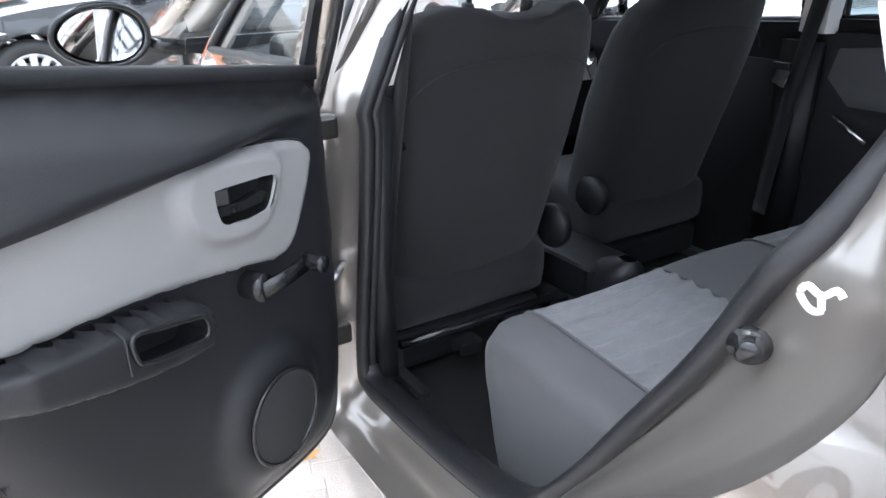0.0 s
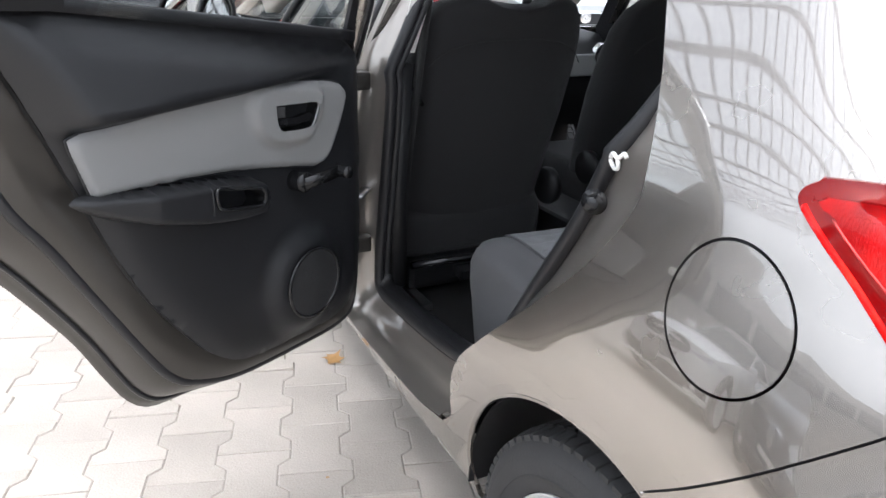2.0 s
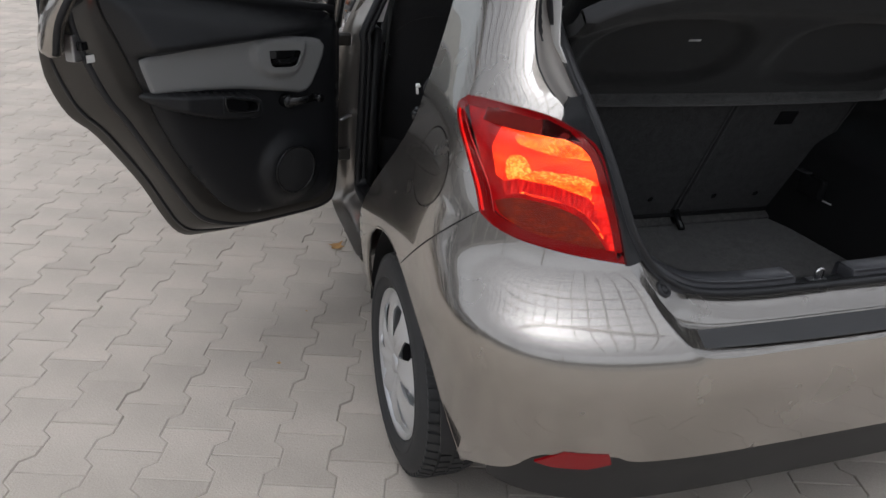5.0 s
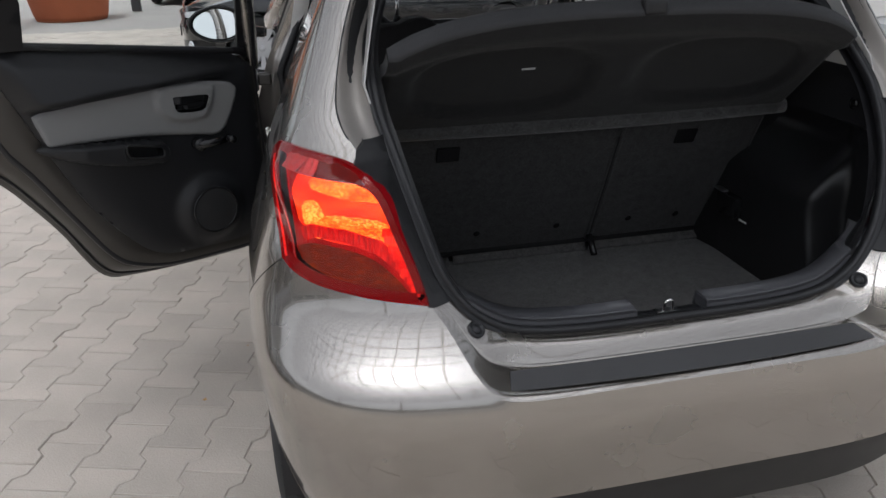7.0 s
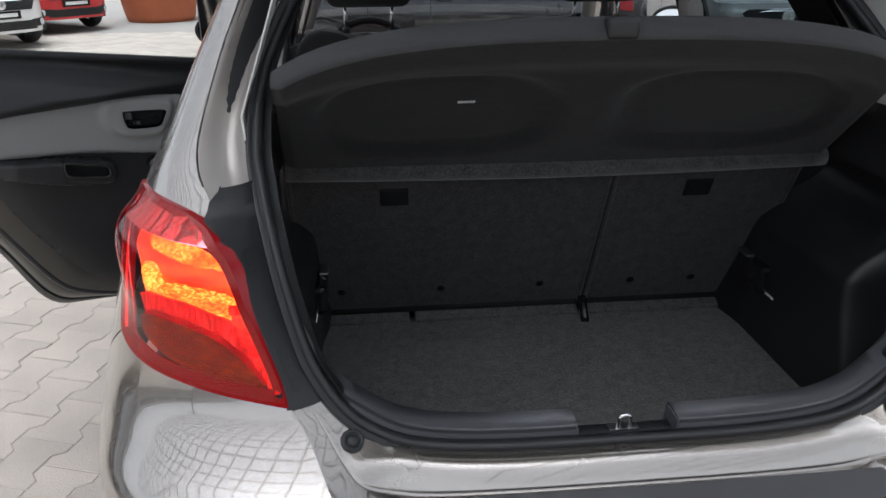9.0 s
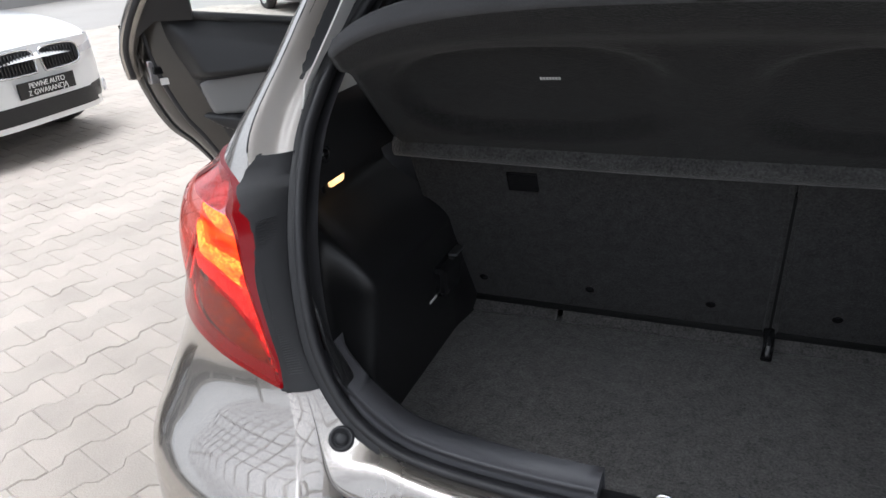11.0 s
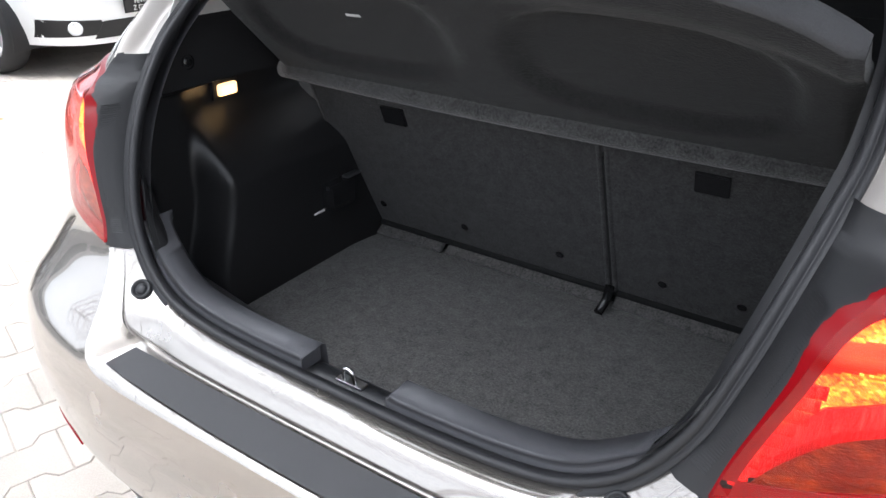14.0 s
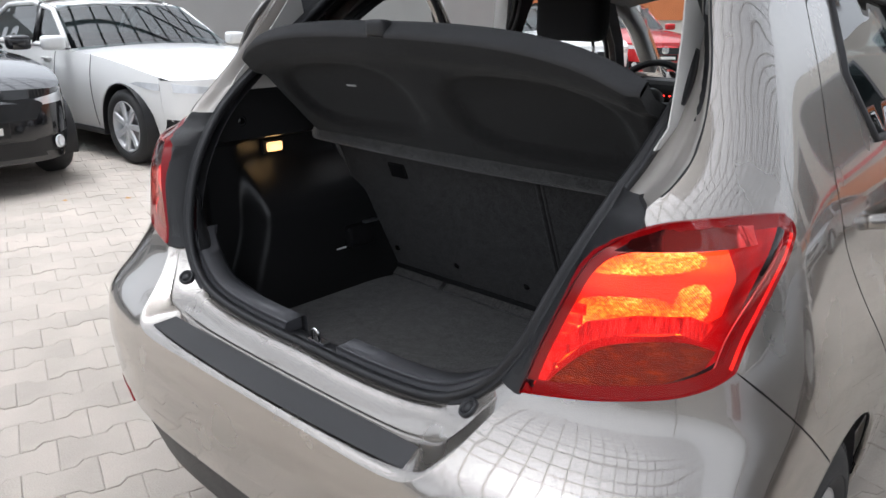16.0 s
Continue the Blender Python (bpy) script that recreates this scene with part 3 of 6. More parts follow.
for sign in (-1, 1):
    lamp = new("tail_light")
    lamp.parent = car
    lamp["label"] = "lit red tail light with smoked amber indicator"
    lens = sheet("lens", side_of(sign, light_edge), lambda q, z: lamp_pt(q, z, .006 - .0), .014, M_lens, lamp, "glossy clear red lens")
    loop = side_of(sign, light_edge)
    edge_rows = [[lamp_pt(q, z, .006) for q, z in loop], [lamp_pt(q, z, -.012) for q, z in loop]]
    mesh_object("lens_edge", *loft(edge_rows, True), M_housing, lamp)
    sheet("rim", side_of(sign, light_edge), lambda q, z: lamp_pt(q, z, -.001), .014, M_housing, lamp, "dark red rim", .004, [side_of(sign, shrink(light_edge, .017))])
    inner = side_of(sign, shrink(light_edge, .006))
    sheet("reflector", inner, lambda q, z: lamp_pt(q, z, -.024), .014, M_reflect, lamp, "red faceted reflector")
    # Pink mirror strip added to imitate sky reflected in the lens top.
    sheet("top_band", side_of(sign, from_x([(.600, 1.030), (.622, 1.044), (.66, 1.055), (.71, 1.062), (.750, 1.062), (.752, 1.042), (.68, 1.036)])), lambda q, z: lamp_pt(q, z, .0045 - .18 * (z - 1.034)), .012, M_redchrome, lamp, "pink mirror band standing in for the lens reflection")
    sheet("lamp_panel", side_of(sign, PANEL), lambda q, z: lamp_pt(q, z, -.021), .012, M_panel, lamp, "glowing orange-red panel")
    mesh_object("lower_light_line", *tube([lamp_pt(sign * q, z, -.005) for q, z in from_x(flat_curve([(.776, .880), (.758, .864), (.722, .848), (.66, .833), (.60, .820), (.560, .812)], 4))], ring(.0028, 6), up=Vector((0, -1, 0))), M_band, lamp, "thin glowing red line")
    sheet("light_guide", side_of(sign, BAND), lambda q, z: lamp_pt(q, z, -.010), .01, M_band, lamp, "glowing red light band", .004)
    sheet("indicator", side_of(sign, AMBER), lambda q, z: lamp_pt(q, z, -.011), .012, M_amber, lamp, "smoked amber indicator")
    for b in BOWLS:
        facets("lamp_bowl", side_of(sign, b), .0044, .0023, -.018, .0026, M_bulb, lamp, "glowing orange ribbed bowl")
    facets("guide_flutes", side_of(sign, GUIDE), .0026, .016, -.008, .002, M_guide, lamp, "red lit flutes")
    # smoked band down the front edge, between a lit line and a chromed one
    front = [(q, z) for q, z in from_y(LIGHT_FRONT[10:])]
    band = [(q - .008, z) for q, z in front] + [(q - .038 + .008 * smooth01(.95, .88, z), z - .004) for q, z in front[::-1]]
    sheet("smoked_band", side_of(sign, band), lambda q, z: lamp_pt(q, z, -.004), .010, M_smoked, lamp, "smoked dark red band", .003)
    mesh_object("chromed_line", *tube([lamp_pt(sign * (q - .039 + .008 * smooth01(.95, .88, z)), z - .004, -.003) for q, z in front], ring(.0016, 6), up=Vector((1, 0, 0))), M_redchrome, lamp, "thin pink chromed line")
    mesh_object("outer_light_line", *tube([lamp_pt(sign * (q - .0045), z, -.001) for q, z in front], ring(.0032, 6), up=Vector((1, 0, 0))), M_guide, lamp, "thin lit red line")
    # low reflector in the bumper; the rim's added emission makes it glow too
    sheet("low_reflector", side_of(sign, from_x([(.555, .408), (.567, .437), (.655, .440), (.702, .400), (.67, .392), (.60, .392)])), lambda q, z: body(q, z, .002), .012, M_housing, car, "dark red bumper reflector", .006)


# wheels
def wheel(x, y, sign):
    w = new("wheel")
    w.parent = car
    w.matrix_world = pose(x, y, .30, 0, 0, 0 if sign > 0 else 180)
    prof = [(-.09, .20), (-.088, .262), (-.075, .286), (-.05, .297), (0, .300), (.05, .297), (.066, .291), (.080, .272), (.086, .248), (.083, .222), (.074, .205), (.06, .198)]
    mesh_object("tyre", *lathe(prof, 72), M_tyre, w)
    v, f = [], []
    for k in range(64):
        for lane, x0 in enumerate((.040, .003, -.034, -.068)):
            a = 2 * math.pi * (k + .33 * lane) / 64
            b = a + .066
            i = len(v)
            for r in (.290, .3035):
                for xx, ang in ((x0, a), (x0 + .030, a + .02), (x0 + .030, b + .02), (x0, b)):
                    rr = r - max(0.0, abs(xx) - .052) * .45
                    v.append((xx, rr * math.cos(ang), rr * math.sin(ang)))
            f += [tuple(i + t for t in q) for q in ((4, 5, 6, 7), (0, 1, 5, 4), (1, 2, 6, 5), (2, 3, 7, 6), (3, 0, 4, 7))]
    mesh_object("tread", v, f, M_tyre, w, smooth=False)
    for r in (.232, .262):
        mesh_object("sidewall_ridge", *lathe([(.083 if r < .25 else .078, r), (.0875 if r < .25 else .083, r + .002), (.083 if r < .25 else .078, r + .005)], 72), M_tyre, w)
    mesh_object("rim", *lathe([(.02, .185), (.064, .201), (.074, .203), (.073, .196), (.03, .178), (.0, .17)], 64), M_silver, w)
    holes = []
    for k in range(8):
        a = 2 * math.pi * k / 8
        holes.append([((r * math.cos(a + d)), r * math.sin(a + d)) for r, d in ((.084, -.03), (.115, -.14), (.150, -.18), (.169, -.12), (.172, .07), (.155, .14), (.12, .09), (.088, .04))])
    disc = [(.199 * math.cos(2 * math.pi * k / 96), .199 * math.sin(2 * math.pi * k / 96)) for k in range(96)]

    def dish(a, b):
        r, ang = math.hypot(a, b), math.atan2(b, a)
        spoke = max(0.0, math.cos(8 * ang + 8 * math.pi / 8 + 2.2 * r / .2)) ** 2
        return Vector((.064 + .020 * math.sin(min(1, r / .185) * math.pi) - .55 * max(0, r - .175) ** 1.0 * .4 + .006 * spoke * min(1, r / .06) * (r < .175), a, b))
    sheet("hubcap", disc, dish, .010, M_silver, w, "silver eight-slot plastic wheel trim", .006, holes)
    mesh_object("hub_badge", *lathe([(.079, .0), (.081, .012), (.080, .024), (.072, .029)], 32), M_silver, w)
    mesh_object("brake_drum", *lathe([(.0, .0), (.03, .10), (.0, .15), (-.05, .17)], 32), M_plastic, w)
    return w


for sign in (-1, 1):
    wheel(sign * .778, .022, sign)
    wheel(sign * .770, 2.55, sign)

# ---- rear door, standing open ----
HX, HY, DA = -.80, 1.02, radians(59)
DU, DV = Vector((-math.sin(DA), -math.cos(DA), 0)), Vector((math.cos(DA), -math.sin(DA), 0))


def door_pt(u, v, z):
    return Vector((HX, HY, 0)) + DU * u + DV * v + Vector((0, 0, z))


def sill_z(u):
    return 1.075 + .130 * u


door = new("rear_door")
door.parent = car
door["label"] = "open rear door with black and light-grey trim"
LOWER = flat_curve([(.03, .45), (.035, .372), (.06, .352), (.20, .352), (.43, .366), (.57, .383), (.632, .396), (.672, .432), (.704, .49), (.750, .587), (.815, .692), (.875, .777), (.935, .838), (.978, .934), (.996, 1.036), (.993, 1.17)], 5)
door_out = [(.02, 1.06)] + LOWER + [(.90, sill_z(.9)), (.5, sill_z(.5)), (.2, sill_z(.2))]


def nearness(points, step=.003):
    """A function that gives the distance to a closed outline."""
    dense = np.array(outline_steps(points, step))
    return lambda u, z: float(np.hypot(dense[:, 0] - u, dense[:, 1] - z).min())


def outer(u, z):
    lean = (.822 - half_width(z)) * .95 if z > .95 else 0.0
    return door_pt(u, -.088 + lean - .018 * math.sin(max(0.0, min(1.0, (z - .36) / .62)) * math.pi), z)


sheet("outer_skin", door_out, outer, .03, M_paint, door, "painted outer skin", .003)
loop = outline_steps([(.02, 1.06)] + LOWER, .025)
inner_edge = flat_curve([(.079, 1.05), (.075, .85), (.079, .60), (.10, .50), (.16, .447), (.31, .448), (.45, .460), (.53, .498), (.60, .575), (.68, .690), (.735, .805), (.78, .92), (.82, 1.02), (.862, 1.12), (.875, sill_z(.875) + .01)], 6)


def along(points, n):
    """n points evenly spaced along a flat line."""
    d = np.r_[0, np.cumsum([math.dist(a, b) for a, b in zip(points, points[1:])])]
    return [(float(np.interp(t, d, [p[0] for p in points])), float(np.interp(t, d, [p[1] for p in points]))) for t in np.linspace(0, d[-1], n)]


A, B = along([(.02, 1.06)] + LOWER, 90), along(inner_edge, 90)
mix = lambda k: [(a[0] + (b[0] - a[0]) * k, a[1] + (b[1] - a[1]) * k) for a, b in zip(A, B)]
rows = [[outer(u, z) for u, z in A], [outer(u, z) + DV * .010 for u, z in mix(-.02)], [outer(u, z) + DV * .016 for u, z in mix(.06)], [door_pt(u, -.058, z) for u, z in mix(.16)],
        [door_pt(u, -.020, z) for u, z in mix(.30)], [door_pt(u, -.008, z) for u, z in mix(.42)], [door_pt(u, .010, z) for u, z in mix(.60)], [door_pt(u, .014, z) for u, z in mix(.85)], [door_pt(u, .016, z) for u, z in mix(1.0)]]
mesh_object("door_shell", *loft(rows), M_shaded_paint, door, "painted folded door shell")
mesh_object("door_seal", *tube([door_pt(u, -.004, z) for u, z in mix(.50)], ring(.010, 8), up=DV), M_rubber, door, "black rubber door seal")
mesh_object("outer_seal", *tube([door_pt(u, -.062, z) for u, z in mix(.13)], ring(.005, 6), up=DV), M_rubber, door)
trim_loop = inner_edge + [(.70, sill_z(.70) + .006), (.5, sill_z(.5) + .006), (.3, sill_z(.3) + .006), (.16, sill_z(.16) + .004), (.085, 1.055)]
SPK = (.300, .592, .078)


def bell(d, r):
    return max(0.0, 1 - (d / r) ** 2) ** 2


to_edge = nearness(B, .008)


def inner_trim(u, z):
    e = to_edge(u, z)
    v = .030 + .022 * (1 - math.exp(-e / .03))
    below = sill_z(u) - z
    w = .035 + .18 * max(0.0, u - .1)
    k = max(0.0, below / w)
    v += .050 * min(1.0, w / .09) * (min(1.0, k) ** .85) * (1 - smooth01(0, .024, below - w)) * min(1.0, e / .05)   # shoulder that slopes out from the window
    d = math.dist((u, z), SPK[:2])
    k = min(1.0, max(0.0, (SPK[2] + .060 - d) / .060))
    v += .026 * k * k * (3 - 2 * k)                                        # dome that carries the speaker
    k = min(1.0, max(0.0, (z - (1.045 + .02 * math.sin(u * 3))) / .02))
    return door_pt(u, v, z)


sheet("inner_trim", trim_loop, inner_trim, .014, M_pad, door, "black moulded inner trim", flip=True)
skirt = [[inner_trim(u, z) for u, z in B], [door_pt(u, .012, z) for u, z in B]]
mesh_object("trim_edge", *loft(skirt), M_plastic, door)
INSERT = flat_curve([(.172, 1.004), (.155, .975), (.190, .895), (.225, .850), (.262, .841)], 6) + flat_curve([(.262, .841), (.36, .862), (.472, .879), (.646, .894), (.755, .897), (.770, .905)], 4)[1:] + \
    flat_curve([(.770, .905), (.782, .945), (.793, .985), (.785, .998), (.706, 1.012), (.575, 1.028), (.391, 1.031), (.25, 1.020), (.19, 1.010), (.172, 1.004)], 5)[1:-1]
BEZ = flat_curve([(.436, .990), (.425, 1.010), (.40, 1.021), (.33, 1.016), (.272, 1.006), (.252, .990), (.262, .955), (.285, .922), (.315, .914), (.36, .916), (.40, .928), (.428, .955), (.436, .990)], 5)[:-1]
HAND = flat_curve([(.389, .990), (.33, .987), (.268, .980), (.272, .955), (.287, .935), (.33, .934), (.375, .940), (.387, .96), (.389, .990)], 4)[:-1]


to_insert, to_bezel = nearness(INSERT), nearness(BEZ)


def insert_pt(u, z):
    e = to_insert(u, z)
    d = to_bezel(u, z) if not inside((u, z), BEZ) else 0.0
    return door_pt(u, .055 + .013 * (1 - (1 - min(1, e / .014)) ** 2) ** .5 + .016 * max(0.0, 1 - d / .022) ** 2, z)


sheet("trim_insert", INSERT, insert_pt, .006, M_greyfab, door, "light grey fabric insert", 0, [HAND], flip=True)
mesh_object("insert_rim", *tube([insert_pt(u, z) for u, z in INSERT], ring(.0022, 6), True, DV), M_pad, door, "thin dark joint round the insert")
sheet("handle_bezel", BEZ, lambda u, z: door_pt(u, .083 - .006 * max(0.0, 1 - to_bezel(u, z) / .012), z), .008, M_greyplas, door, "light grey handle surround", .004, [HAND], flip=True)
mesh_object("handle_recess", *loft([[door_pt(u, .082, z) for u, z in HAND], [door_pt(u, .040, z) for u, z in shrink(HAND, .004)]], True), M_gloss, door)
sheet("recess_floor", shrink(HAND, .003), lambda u, z: door_pt(u, .041, z), .02, M_gloss, door, flip=True)
lever = [(.378, .950), (.330, .946), (.292, .946), (.282, .957), (.290, .963), (.33, .958), (.375, .963)]
sheet("door_lever", lever, lambda u, z: door_pt(u, .076 - .02 * max(0, (z - .95)) / .01 * 0, z), .01, M_gloss, door, "black door lever", .012, flip=True)
part("lock_knob", block((.024, .012, .022), door_pt(.372, .074, .976), .003), M_plastic, door)
# armrest with pull cup
ARM = flat_curve([(.803, .896), (.778, .906), (.70, .898), (.60, .887), (.50, .873), (.447, .862), (.428, .846), (.426, .812), (.440, .790)], 4) + flat_curve([(.440, .790), (.50, .793), (.575, .805), (.66, .828), (.73, .852), (.78, .878), (.803, .896)], 4)[1:-1]
CUP = [(.563, .872), (.520, .864), (.466, .852), (.454, .843), (.452, .828), (.462, .818), (.510, .824), (.550, .832), (.563, .842)]


to_arm = nearness(ARM)


def arm_pt(u, z):
    e = to_arm(u, z)
    taper = min(1.0, max(0.0, (.80 - u) / .12))
    return door_pt(u, .050 + (.018 + .034 * taper) * (1 - (1 - min(1.0, e / .012)) ** 2) ** .5, z)


sheet("armrest", ARM, arm_pt, .007, M_pad, door, "black armrest with pull cup", 0, [CUP], flip=True)
mesh_object("pull_cup", *loft([[arm_pt(u, z) + DV * .004 for u, z in CUP], [door_pt(u, .045, z - .012) for u, z in CUP]], True), M_gloss, door)
sheet("cup_floor", [(u, z - .012) for u, z in CUP], lambda u, z: door_pt(u, .046, z), .03, M_gloss, door, flip=True)
rim_pts = [arm_pt(u, z) + DV * .003 for u, z in CUP]
mesh_object("cup_rim", *tube(curve_points(rim_pts, 4, True), ring(.004, 6), True, DV), M_gloss, door)
mesh_object("armrest_seam", *tube([arm_pt(.573, z) + DV * .001 for z in np.linspace(.826, .882, 8)], ring(.0018, 5), up=DV), M_rubber, door)
# window crank
crank = new("window_crank")
crank.parent = door
mesh_object("crank_boss", *tube([door_pt(.318, .050, .824), door_pt(.318, .078, .824), door_pt(.318, .086, .824)], ring(.021, 16), up=Vector((0, 0, 1))), M_gloss, crank)
mesh_object("crank_arm", *tube([door_pt(.325, .088, .824), door_pt(.27, .094, .827), door_pt(.222, .092, .830)], [(-.011, -.005), (.011, -.005), (.012, .004), (-.012, .004)], up=DV), M_gloss, crank)
mesh_object("crank_knob", *tube([door_pt(.222, .086, .830), door_pt(.222, .100, .830), door_pt(.222, .116, .830), door_pt(.222, .122, .830)], ring(.013, 14), up=Vector((0, 0, 1))), M_gloss, crank)
# speaker
M_grille = material("fine_speaker_mesh", (0.02, 0.02, 0.021), 0.55, bump=1.0, bump_scale=600, grain=0.8, grain_scale=700)
disc = [(SPK[0] + SPK[2] * math.cos(2 * math.pi * k / 48), SPK[1] + SPK[2] * math.sin(2 * math.pi * k / 48)) for k in range(48)]
sheet("speaker_grille", disc, lambda u, z: door_pt(u, .084 + .006 * bell(math.dist((u, z), SPK[:2]), .08), z), .014, M_grille, door, "round black speaker grille", .004, flip=True)
mesh_object("speaker_ring", *tube([door_pt(u, .083, z) for u, z in disc], ring(.004, 8), True, DV), M_gloss, door)
# window: weatherstrips, glass, frame, rear fixed corner
strip_line = [door_pt(u, .040, sill_z(u) + .010) for u in np.linspace(.10, .88, 14)]
mesh_object("weatherstrip", *tube(strip_line, [(-.006, -.012), (.008, -.012), (.008, .006), (0, .010), (-.006, .006)], up=Vector((0, 0, 1))), M_rubber, door)
mesh_object("outer_weatherstrip", *tube([p - DV * .045 for p in strip_line], ring(.007, 6), up=Vector((0, 0, 1))), M_rubber, door)
lean_v = lambda z: .018 + .42 * (z - 1.08)
win = [(.115, 1.08), (.74, 1.17), (.775, 1.20), (.78, 1.36), (.62, 1.41), (.40, 1.43), (.20, 1.41), (.14, 1.33)]
glass = sheet("window_glass", win, lambda u, z: door_pt(u, lean_v(z), z), .08, M_glass, door, "clear door glass")
glass.visible_shadow = False
frame_line = curve_points([door_pt(.045, lean_v(1.02) - .01, 1.03), door_pt(.075, lean_v(1.15), 1.15), door_pt(.105, lean_v(1.28), 1.28), door_pt(.15, lean_v(1.40), 1.40), door_pt(.22, lean_v(1.445), 1.445), door_pt(.42, lean_v(1.465), 1.465),
                           door_pt(.64, lean_v(1.44), 1.44), door_pt(.78, lean_v(1.37), 1.37), door_pt(.90, lean_v(1.25), 1.25), door_pt(.975, lean_v(1.12), 1.12), door_pt(.985, lean_v(1.02), 1.02)], 6)
sect = [(-.026, -.030), (.022, -.034), (.026, -.004), (.016, .018), (-.018, .020), (-.028, -.004)]
mesh_object("window_frame", *tube(frame_line, sect, up=DV), M_paint, door, "painted window frame")
mesh_object("frame_trim", *tube([p + DV * .012 for p in frame_line], ring(.012, 8), up=DV), M_rubber, door)
sheet("fixed_corner", [(.775, sill_z(.775)), (.88, sill_z(.88) - .01), (.95, 1.13), (.88, 1.27), (.79, 1.36), (.772, 1.30)], lambda u, z: door_pt(u, lean_v(z) + .012, z), .03, M_plastic, door, "black fixed window corner", .02, flip=True)
sheet("front_corner", [(.06, 1.06), (.115, 1.085), (.15, 1.33), (.13, 1.36), (.09, 1.22)], lambda u, z: door_pt(u, lean_v(z) + .006, z), .03, M_rubber, door, "", .01, flip=True)
# latch on the rear edge, hinge and check strap at the front
part("door_latch", block((.05, .03, .07), door_pt(.925, -.012, 1.03), .006, turn=Matrix.Rotation(DA, 4, "Z")), M_steel, door, "steel door latch")
part("latch_slot", block((.03, .036, .022), door_pt(.918, -.002, 1.035), .003, turn=Matrix.Rotation(DA, 4, "Z")), M_gloss, door)
part("warning_label", block((.024, .003, .020), door_pt(.900, .012, 1.002), 0, turn=Matrix.Rotation(DA - .2, 4, "Z")), M_white, door, "small white label")
for z in (.98, .56):
    part("door_hinge", block((.05, .034, .044), (-.808, 1.052, z), .008), M_shaded_paint, door, "painted door hinge")
    mesh_object("hinge_pin", *lathe([(-.036, .0), (-.036, .008), (.036, .008), (.036, 0)], 12, "z"), M_steel, door).location = (-.838, 1.03, z)
mesh_object("check_strap", *tube([Vector((-.775, 1.075, .703)), Vector((-.80, 1.045, .703)), Vector((-.83, 1.01, .70))], [(-.010, -.004), (.010, -.004), (.010, .004), (-.010, .004)]), M_steel, door, "steel check strap")

# ---- left door aperture ----
OUT_LOOP = DOOR_EDGE[:-4] + [(.455, .43), (.50, .385), (.60, .355), (.75, .345), (.90, .340), (1.05, .340), (1.095, .37), (1.105, .50), (1.10, .70), (1.088, .90), (1.078, 1.07), (1.074, 1.25), (1.045, 1.38), (.94, 1.455), (.70, 1.48), (.50, 1.48), (.36, 1.45), (.29, 1.41)]
SEAL_LOOP = flat_curve([(.19, 1.30), (.126, 1.178), (.151, 1.064), (.194, .986), (.251, .873), (.343, .727), (.411, .619), (.497, .508), (.565, .455), (.642, .434), (.80, .418), (.952, .410), (1.05, .409), (1.078, .435), (1.068, .55), (1.030, .766), (1.006, .92),
                        (.998, 1.059), (1.004, 1.2), (.985, 1.34), (.90, 1.41), (.55, 1.43), (.32, 1.39), (.19, 1.30)], 5)[:-1]


def ring_points(loop, n, key):
    """n even points round a closed flat loop, its first one nearest to key."""
    pts = along(list(loop) + [loop[0]], 400)
    i = min(range(len(pts)), key=lambda k: math.dist(pts[k], key))
    pts = pts[i:] + pts[1:i + 1]
    return along(pts, n + 1)[:-1]


def match(loop_a, loop_b, keys_a, keys_b, n):
    """Points on two closed loops that answer each other, stretch by stretch between the keys."""
    out = []
    for loop, keys in ((loop_a, keys_a), (loop_b, keys_b)):
        pts = along(list(loop) + [loop[0]], 800)[:-1]
        idx = [min(range(len(pts)), key=lambda k: math.dist(pts[k], key)) for key in keys]
        got = []
        for i, a in enumerate(idx):
            b = idx[(i + 1) % len(idx)]
            seq = pts[a:b + 1] if b > a else pts[a:] + pts[:b + 1]
            got += along(seq, n + 1)[:-1]
        out.append(got)
    return out


OA, SA = match(OUT_LOOP, SEAL_LOOP, [(.165, 1.22), (.195, .775), (.50, .385), (1.095, .37), (1.078, 1.07), (.94, 1.455)], [(.14, 1.20), (.31, .775), (.56, .455), (1.07, .425), (.998, 1.059), (.91, 1.40)], 18)
seal_x = lambda z: -(.742 if z < 1.0 else half_width(z) - .058)
rows = [[Vector((-half_width(z), y, z)) for y, z in OA]]
for t, dx in ((.03, .016), (.08, .032), (.16, .042), (.36, .046), (.60, .055), (.85, .08)):
    rows.append([Vector((-half_width(o[1]) + (seal_x(s[1]) + half_width(o[1])) * min(1, dx / .085 + t * .1), o[0] + (s[0] - o[0]) * t, o[1] + (s[1] - o[1]) * t)) for o, s in zip(OA, SA)])
rows.append([Vector((seal_x(z), y, z)) for y, z in SA])
mesh_object("door_jamb", *loft(rows, True), M_jamb, car, "painted door jamb")
seal3 = [Vector((seal_x(z) - .004, y, z)) for y, z in outline_steps(SEAL_LOOP, .03)]
mesh_object("door_aperture_seal", *tube(seal3, [(-.013, -.009), (.0, -.013), (.013, -.009), (.015, .004), (.006, .012), (-.006, .012), (-.015, .004)], True, Vector((-1, 0, 0))), M_rubber, car, "black rubber door seal")
back_seal = [p + Vector((.022, 0, 0)) for p in seal3]
mesh_object("inner_seal_lip", *tube(back_seal, ring(.010, 8), True, Vector((-1, 0, 0))), M_rubber, car)
